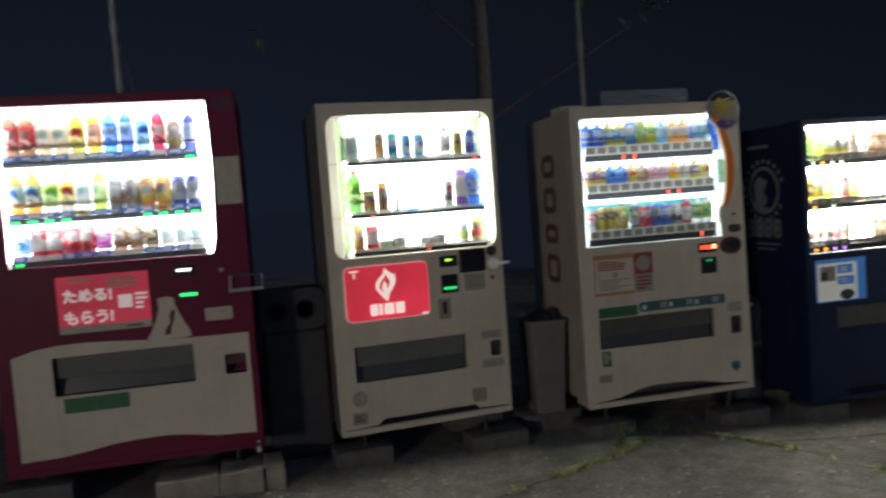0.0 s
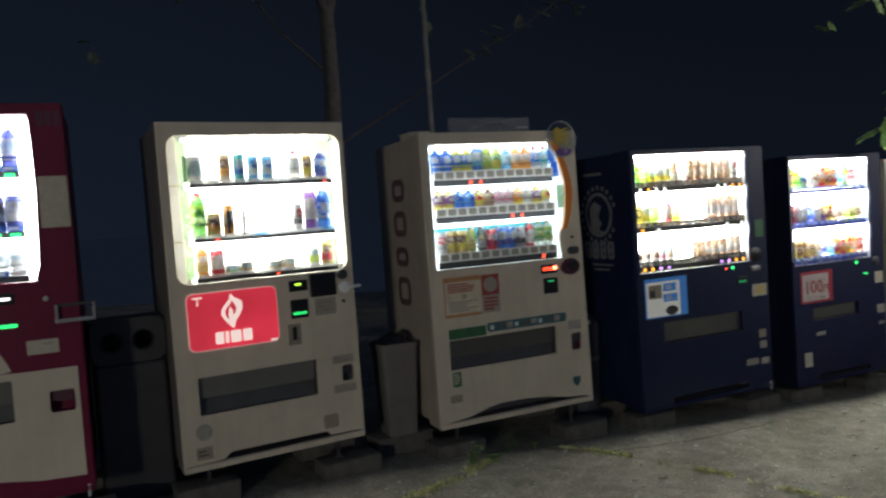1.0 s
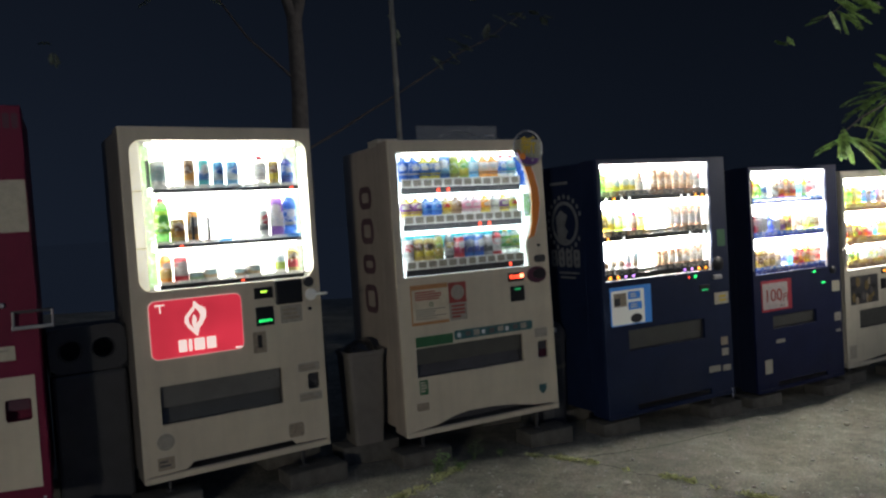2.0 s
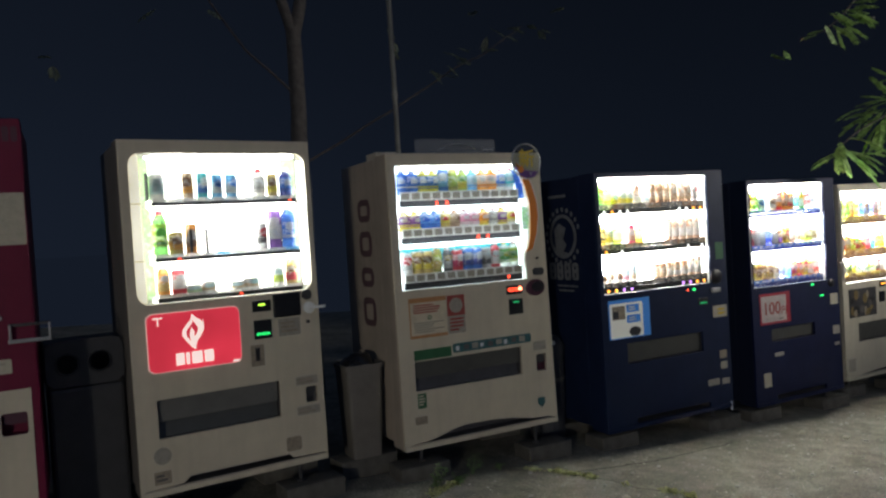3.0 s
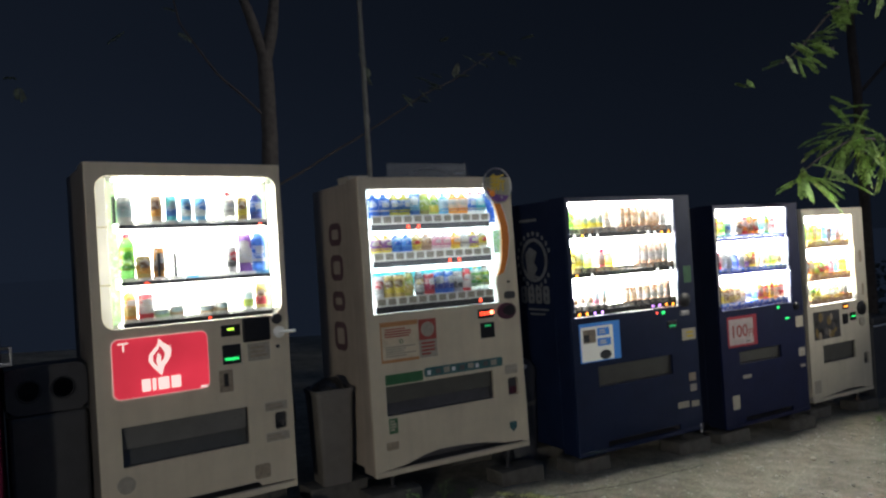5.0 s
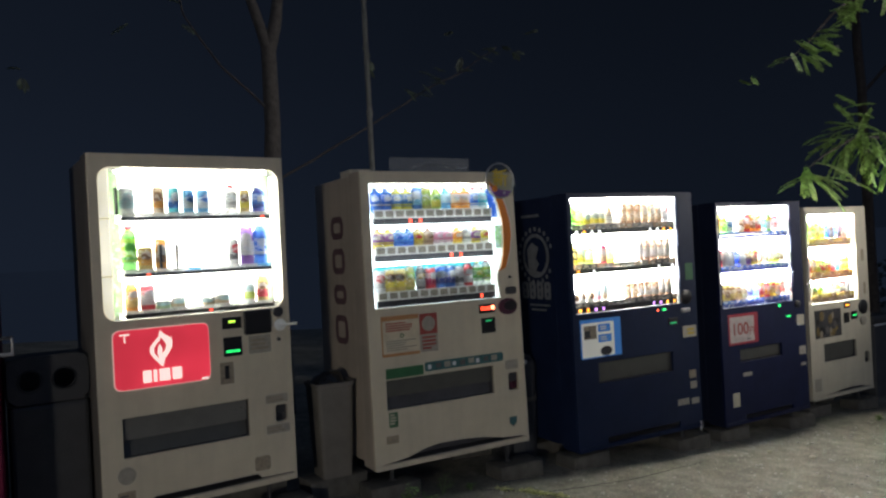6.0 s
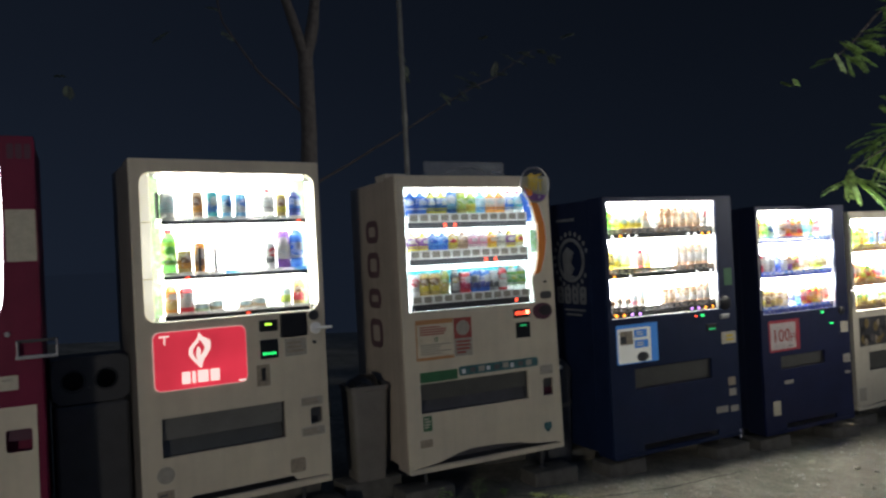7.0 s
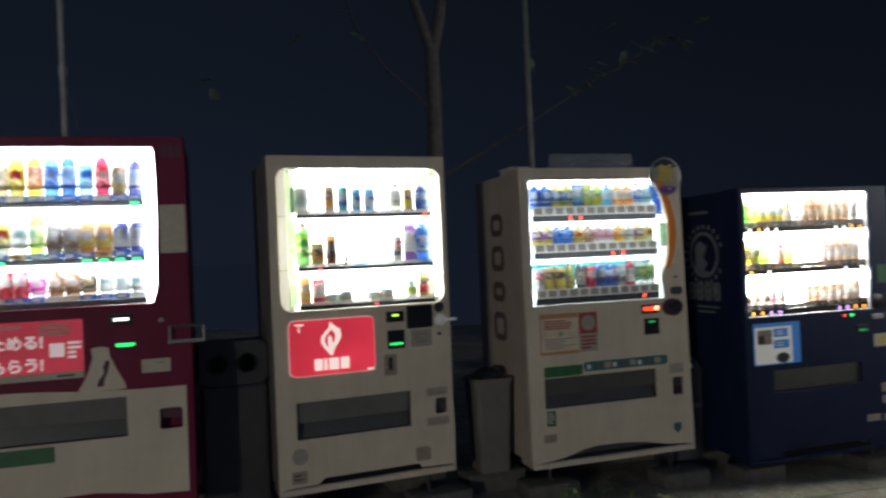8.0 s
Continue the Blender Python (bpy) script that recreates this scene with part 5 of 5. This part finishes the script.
# ---- trees ----
def limb(bm, pts, r0, r1, segs=9):
    fine = []
    for i in range(len(pts) - 1):
        a, b = Vector(pts[i]), Vector(pts[i + 1])
        for k in range(4):
            f = (i + k / 4) / (len(pts) - 1)
            q = a.lerp(b, k / 4)
            q += 0.02 * noise.noise_vector(q * 2.3)
            fine.append((q, (r0 + (r1 - r0) * f) * (1 + 0.1 * noise.noise(q * 5))))
    fine.append((Vector(pts[-1]), r1))
    return add_tube(bm, fine, segs)


def leaf_material(name, c, vary):
    m = material(name, c, 0.5, vary=0.12, scale=20)
    nt = m.node_tree
    p = nt.nodes["Principled BSDF"]
    geo, hsv = nt.nodes.new("ShaderNodeNewGeometry"), nt.nodes.new("ShaderNodeHueSaturation")
    rng = nt.nodes.new("ShaderNodeMapRange")
    rng.inputs["To Min"].default_value, rng.inputs["To Max"].default_value = 1 - vary, 1 + vary
    nt.links.new(geo.outputs["Random Per Island"], rng.inputs["Value"])
    nt.links.new(rng.outputs["Result"], hsv.inputs["Value"])
    nt.links.new(p.inputs["Base Color"].links[0].from_socket, hsv.inputs["Color"])
    nt.links.new(hsv.outputs["Color"], p.inputs["Base Color"])
    tr, mix = nt.nodes.new("ShaderNodeBsdfTranslucent"), nt.nodes.new("ShaderNodeMixShader")
    mix.inputs["Fac"].default_value = 0.35
    nt.links.new(hsv.outputs["Color"], tr.inputs["Color"])
    nt.links.new(p.outputs["BSDF"], mix.inputs[1])
    nt.links.new(tr.outputs["BSDF"], mix.inputs[2])
    nt.links.new(mix.outputs["Shader"], nt.nodes["Material Output"].inputs["Surface"])
    return m


LEAF = leaf_material("fresh_leaf", (0.22, 0.35, 0.10), 0.45)
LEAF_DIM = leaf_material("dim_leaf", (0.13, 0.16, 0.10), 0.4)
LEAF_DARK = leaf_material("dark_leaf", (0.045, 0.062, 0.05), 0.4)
WEED = leaf_material("weed_leaf", (0.20, 0.30, 0.12), 0.4)
GRASS = leaf_material("grass_blade", (0.55, 0.56, 0.27), 0.4)


def leaflet(bm, base, d, up, length, width):
    side = d.cross(up).normalized()
    tip = base + d * length - up * length * 0.12
    mid = base + d * length * 0.45 + up * length * 0.05
    vs = [bm.verts.new(p) for p in (base, mid + side * width, tip, mid - side * width)]
    bm.faces.new((vs[0], vs[1], vs[2]))
    bm.faces.new((vs[0], vs[2], vs[3]))


def spray(bm, base, d, length, rnd, pairs=8, size=0.055, fat=0.15):
    """A feather-shaped leaf: a drooping rib with pairs of leaflets."""
    d = Vector(d).normalized()
    up = Vector((0, 0, 1))
    side = d.cross(up).normalized()
    up = side.cross(d).normalized()
    p = Vector(base)
    step = length / pairs
    for k in range(pairs + 1):
        q = p + d * step
        add_tube(bm, [(p, 0.0022), (q, 0.0018)], 3, caps=False)
        s = size * (0.65 + 0.5 * math.sin(math.pi * (k + 1) / (pairs + 2))) * rnd.uniform(0.85, 1.15)
        for sgn in (-1, 1):
            way = (side * sgn * 0.9 + d * 0.55 - up * 0.18 + 0.14 * Vector((rnd.uniform(-1, 1), rnd.uniform(-1, 1), rnd.uniform(-1, 1)))).normalized()
            leaflet(bm, q, way, up, s, s * fat)
        p = q
        d = (d + Vector((0, 0, -0.045))).normalized()
    leaflet(bm, p, d, up, size, size * 0.25)


def tree(name_label, foot, trunk, limbs, sprays, mat, bark, seed, size=0.055):
    """trunk and limbs: lists of points and two radii; sprays: (centre, spread, count, way, length)."""
    rnd = random.Random(seed)
    ob = root("tree", pose(*foot), name_label, "tree")
    off = Vector(foot)
    bm = bmesh.new()
    limb(bm, [Vector(p) - off for p in trunk[0]], *trunk[1:], segs=12)
    smooth(part("trunk", bm, bark, ob), 60)
    for pts, r0, r1 in limbs:
        bm = bmesh.new()
        limb(bm, [Vector(p) - off for p in pts], r0, r1, segs=7)
        smooth(part("limb", bm, BARK if r0 < 0.02 else bark, ob), 60)
    bm = bmesh.new()
    for centre, spread, count, way, length in sprays:
        for _ in range(count):
            p = Vector(centre) - off + Vector([rnd.gauss(0, s) for s in spread])
            w = Vector(way) + Vector((rnd.uniform(-0.6, 0.6), rnd.uniform(-0.6, 0.6), rnd.uniform(-0.45, 0.3)))
            spray(bm, p, w, length * rnd.uniform(0.7, 1.2), rnd, size=size)
    if sprays:
        part("crown", bm, mat, ob, "feathery green leaves")
    else:
        bm.free()
    return ob


tree("pale forked tree trunk standing in the dark behind the machines", (1.44, 3.0, ground_z(1.44)),
     ([(1.44, 3.0, ground_z(1.44) - 0.1), (1.43, 3.0, 1.4), (1.45, 3.0, 2.5), (1.455, 3.0, 3.55)], 0.10, 0.07),
     [([(1.45, 3.0, 3.5), (1.36, 3.0, 3.8), (1.27, 3.0, 4.1), (1.1, 3.1, 5.2)], 0.06, 0.035), ([(1.46, 3.0, 3.5), (1.55, 3.0, 3.85), (1.60, 3.0, 4.15), (1.75, 3.1, 5.4)], 0.07, 0.04),
      ([(1.44, 3.0, 2.9), (0.95, 2.9, 3.3), (0.62, 2.8, 3.7), (0.5, 2.8, 4.2)], 0.012, 0.005),
      ([(1.45, 3.0, 2.2), (2.0, 3.0, 2.52), (2.45, 3.0, 2.76), (3.1, 3.0, 3.15), (3.75, 3.05, 3.5), (4.3, 3.1, 3.85)], 0.013, 0.005)],
     [((1.2, 3.2, 5.6), (0.7, 0.5, 0.3), 70, (0.2, -0.3, -0.2), 0.3), ((0.55, 2.8, 4.0), (0.25, 0.2, 0.2), 5, (-0.3, -0.4, -0.2), 0.2),
      ((2.45, 3.0, 3.5), (0.10, 0.1, 0.12), 3, (0.3, -0.4, -0.3), 0.10), ((3.1, 3.0, 3.3), (0.16, 0.1, 0.10), 7, (0.4, -0.4, -0.2), 0.13), ((3.6, 3.0, 3.55), (0.25, 0.1, 0.12), 7, (0.4, -0.4, 0.1), 0.13),
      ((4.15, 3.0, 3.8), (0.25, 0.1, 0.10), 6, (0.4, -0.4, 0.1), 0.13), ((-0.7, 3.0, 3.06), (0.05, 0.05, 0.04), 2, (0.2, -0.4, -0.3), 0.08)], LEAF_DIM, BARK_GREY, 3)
RIGHT, BACK = Vector((0.866, -0.5, 0)), Vector((0.5, 0.866, 0))     # along the lot's edge, and away from it


def overhanging_tree():
    """A tree behind the last machine whose two boughs reach forward over it, with fans of feathery leaves."""
    fans = [((4.89, -0.35, 1.95), (-1.0, -0.15, 0.0), 0.1, 2, 0.24),
            ((4.89, -0.35, 1.94), (0.3, -1.0, 0.0), 0.16, 3, 0.25),
            ((4.95, -0.35, 1.91), (0.95, -0.45, 0.0), 0.16, 5, 0.36),
            ((5.03, -0.35, 1.94), (1.0, -0.08, 0.0), 0.1, 3, 0.36),
            ((5.54, -0.35, 2.26), (-1.0, -0.15, 0.0), 0.3, 8, 0.3),
            ((5.61, -0.35, 2.24), (-0.6, -0.75, 0.0), 0.35, 8, 0.26),
            ((5.63, -0.35, 2.41), (-0.8, 0.3, 0.0), 0.25, 5, 0.24),
            ((5.46, -0.35, 2.43), (1.0, 0.18, 0.0), 0.15, 3, 0.24),
            ((5.82, -0.35, 2.17), (-0.3, -0.9, 0.0), 0.45, 10, 0.26),
            ((5.86, -0.35, 2.27), (-0.5, -0.2, -0.3), 0.55, 12, 0.24),
            ((6.25, -0.35, 2.2), (-0.4, -0.6, 0.0), 0.55, 16, 0.3),
            ((7.07, -0.2, 2.3), (-0.2, -0.6, 0.0), 0.6, 16, 0.32),
            ((8.23, 0.0, 2.61), (-0.2, -0.5, 0.0), 0.6, 18, 0.32),
            ((5.45, -0.35, 3.36), (0.9, 0.15, 0.0), 0.25, 6, 0.18),
            ((5.78, -0.35, 3.56), (0.4, -0.2, 0.0), 0.5, 10, 0.22),
            ((5.31, -0.35, 3.23), (0.95, 0.2, 0.0), 0.25, 4, 0.16),
            ((5.13, -0.35, 3.08), (1.0, -0.05, 0.0), 0.22, 6, 0.17),
            ((5.04, -0.35, 3.0), (0.95, -0.25, 0.0), 0.22, 5, 0.18),
            ((4.86, -0.35, 2.93), (0.9, -0.5, 0.0), 0.25, 4, 0.15),
            ((4.76, -0.35, 2.88), (-0.7, -0.2, 0.0), 0.3, 2, 0.1),
            ((5.05, 0.3, 2.9), (-0.3, -0.2, 0.0), 0.5, 2, 0.1),
            ((6.84, 0.0, 4.04), (-0.2, -0.4, 0.0), 0.6, 14, 0.26)]
    foot = Vector((9.42, 1.6, ground_z(9.42)))
    ob = root("tree", pose(*foot), "leafy tree with bright feathery leaves hanging beside the last machine", "tree")
    bm = bmesh.new()
    limb(bm, [Vector(p) - foot for p in ((9.42, 1.6, -0.65), (9.40, 1.6, 1.5), (9.36, 1.6, 3.4), (9.3, 1.6, 5.6))], 0.075, 0.05, segs=12)
    smooth(part("trunk", bm, BARK, ob), 60)
    for pts, r0 in (([(9.38, 1.6, 2.3), *[(14.32, 1.0, 3.79), (8.72, 0.1, 2.65), (6.36, -0.35, 2.28), (5.71, -0.35, 2.28), (5.17, -0.35, 2.08), (4.89, -0.35, 1.95)]], 0.024), ([(9.36, 1.6, 3.3), *[(12.64, 1.0, 5.93), (7.96, 0.1, 4.36), (5.87, -0.35, 3.6), (5.4, -0.35, 3.32), (5.04, -0.35, 3.04), (4.72, -0.35, 2.87)]], 0.026)):
        bm = bmesh.new()
        limb(bm, [Vector(p) - foot for p in pts], r0, 0.003, segs=7)
        smooth(part("limb", bm, BARK, ob), 60)
    rnd = random.Random(6)
    bm = bmesh.new()
    for node, (u, v, w), spread, count, length in fans:
        for _ in range(count):
            base = Vector(node) - foot + Vector([rnd.gauss(0, 0.03 + 0.05 * spread) for _ in range(3)])
            way = RIGHT * (u + rnd.gauss(0, spread)) + BACK * (w + rnd.gauss(0, 0.25)) + Vector((0, 0, v + rnd.gauss(0, spread)))
            size = length * rnd.uniform(0.75, 1.15)
            spray(bm, base, way, size, rnd, pairs=max(6, int(size / 0.021)), size=0.042, fat=0.30)
    part("crown", bm, LEAF, ob, "feathery green leaves")


overhanging_tree()


def thicket():
    """A loose dark thicket behind the machines, many small leaves."""
    rnd = random.Random(9)
    bm = bmesh.new()
    for _ in range(2600):
        x = rnd.uniform(5.5, 18)
        y = 4.6 + rnd.random() * 2.4
        top = 1.45 + 0.3 * noise.noise((x * 0.35, y * 0.4, 0))
        z = ground_z(x) + 1.2 * top * rnd.random() ** 0.9
        d = Vector((rnd.uniform(-1, 1), rnd.uniform(-1.2, 0.4), rnd.uniform(-0.7, 0.7))).normalized()
        leaflet(bm, Vector((x, y, z)), d, Vector((0.2, -0.5, 0.8)).normalized(), rnd.uniform(0.10, 0.22), rnd.uniform(0.03, 0.06))
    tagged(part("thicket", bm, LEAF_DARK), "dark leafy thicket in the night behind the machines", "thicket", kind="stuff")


thicket()


def distance():
    """Added plain wall far behind the machines, glowing in the sky's colour as night haze."""
    m = glow("sky_glow_wall", (0.225, 0.335, 0.60), 0.027)
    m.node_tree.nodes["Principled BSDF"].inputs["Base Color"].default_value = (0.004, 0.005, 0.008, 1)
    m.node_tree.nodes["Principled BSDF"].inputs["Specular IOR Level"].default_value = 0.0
    tagged(part("backdrop", box(-45, 60, 13.0, 13.1, -4.0, 1.45), m), "dark blue wall glowing like night sky, added beyond the lot", "backdrop", kind="structure")


distance()


# ---- weeds, grass and grit ----
def grass_and_grit():
    rnd = random.Random(12)
    bm = bmesh.new()
    for crack in CRACKS[:2]:
        for x, y in along(crack, 0.012):
            dens = noise.noise((x * 13, y * 13, 0.4))
            if dens < 0.10 or x < 0.12:
                continue
            for _ in range(9):
                a = rnd.uniform(0, 2 * math.pi)
                base = Vector((x + rnd.gauss(0, 0.014), y + rnd.gauss(0, 0.018), ground_z(x) + 0.002))
                d = Vector((math.cos(a), math.sin(a), rnd.uniform(0.2, 1.2))).normalized()
                leaflet(bm, base, d, Vector((0, 0, 1)), rnd.uniform(0.018, 0.044), rnd.uniform(0.005, 0.011))
    tagged(part("crack_grass", bm, GRASS), "short yellow-green grass growing along the asphalt cracks", "grass", kind="stuff")
    bm = bmesh.new()
    ball = bmesh.new()
    bmesh.ops.create_icosphere(ball, subdivisions=1, radius=1.0)
    corners, sides = [v.co.copy() for v in ball.verts], [[v.index for v in f.verts] for f in ball.faces]
    ball.free()
    places, faces = [], []
    for _ in range(2600):
        x, y = rnd.uniform(-1.2, 7.5), -0.22 - rnd.random() ** 1.1 * 3.0
        size = 0.0035 + 0.012 * rnd.random() ** 4
        first, z = len(places), ground_z(x) + 0.012 * noise.noise((x * 0.7, y * 0.7, 3.1)) + size * 0.3
        places += [(x + size * v.x * rnd.uniform(0.8, 1.5), y + size * v.y, z + size * v.z * 0.6) for v in corners]
        faces += [[first + k for k in f] for f in sides]
    grit_mesh = bpy.data.meshes.new("grit_shape")
    grit_mesh.from_pydata(places, [], faces)
    bm.from_mesh(grit_mesh)
    bpy.data.meshes.remove(grit_mesh)
    tagged(part("grit", bm, material("pale_grit", (0.55, 0.53, 0.47), 0.9, vary=0.2, scale=30)), "scattered pale grit on the asphalt", "grit", kind="stuff")
    for x, y, s in ((1.92, -0.90, 0.022), (4.07, -0.48, 0.022), (4.19, -0.75, 0.025), (2.6, -1.4, 0.016)):
        bm = bmesh.new()
        bmesh.ops.create_icosphere(bm, subdivisions=2, radius=s)
        for v in bm.verts:
            v.co = Vector((v.co.x * 1.3, v.co.y, v.co.z * 0.55)) * (1 + 0.3 * noise.noise(v.co * 60 + Vector((x, y, 0))))
        ob = part("pebble", bm, TAPE)
        ob.matrix_basis = pose(x, y, ground_z(x) + 0.012 * noise.noise((x * 0.7, y * 0.7, 3.1)) + s * 0.42, 0, 0, x * 90)
        tagged(ob, "small pale pebble lying on the asphalt", "pebble", "pebbles on the asphalt")


grass_and_grit()


def weed(x, y, h, n, seed):
    rnd = random.Random(seed)
    ob = root("weed", pose(x, y, ground_z(x)), "small green weed sprouting from an asphalt crack", "weed", "weeds at the machines")
    stem, leaves = bmesh.new(), bmesh.new()
    for _ in range(n):
        a = rnd.uniform(0, 2 * math.pi)
        lean = rnd.uniform(0.1, 0.7)
        tip = Vector((math.cos(a) * lean * h, math.sin(a) * lean * h * 0.7, h * rnd.uniform(0.4, 1)))
        add_tube(stem, [(Vector((0, 0, -0.01)), 0.002), (tip * 0.5 + Vector((0, 0, 0.01)), 0.0018), (tip, 0.001)], 4)
        for k in range(7):
            q = tip * (0.3 + 0.7 * k / 6)
            b = rnd.uniform(0, 2 * math.pi)
            leaflet(leaves, q, Vector((math.cos(b), math.sin(b), rnd.uniform(-0.2, 0.6))).normalized(), Vector((0, 0, 1)), rnd.uniform(0.02, 0.045), rnd.uniform(0.006, 0.011))
    part("stem", stem, WEED, ob)
    part("leaves", leaves, WEED, ob)


weed(1.07, -0.21, 0.15, 9, 1)
weed(1.42, -0.05, 0.13, 3, 5)
weed(1.24, -0.19, 0.07, 6, 6)
weed(1.62, -0.06, 0.05, 4, 7)
weed(2.05, 0.02, 0.06, 5, 3)
weed(5.98, -0.27, 0.05, 6, 4)
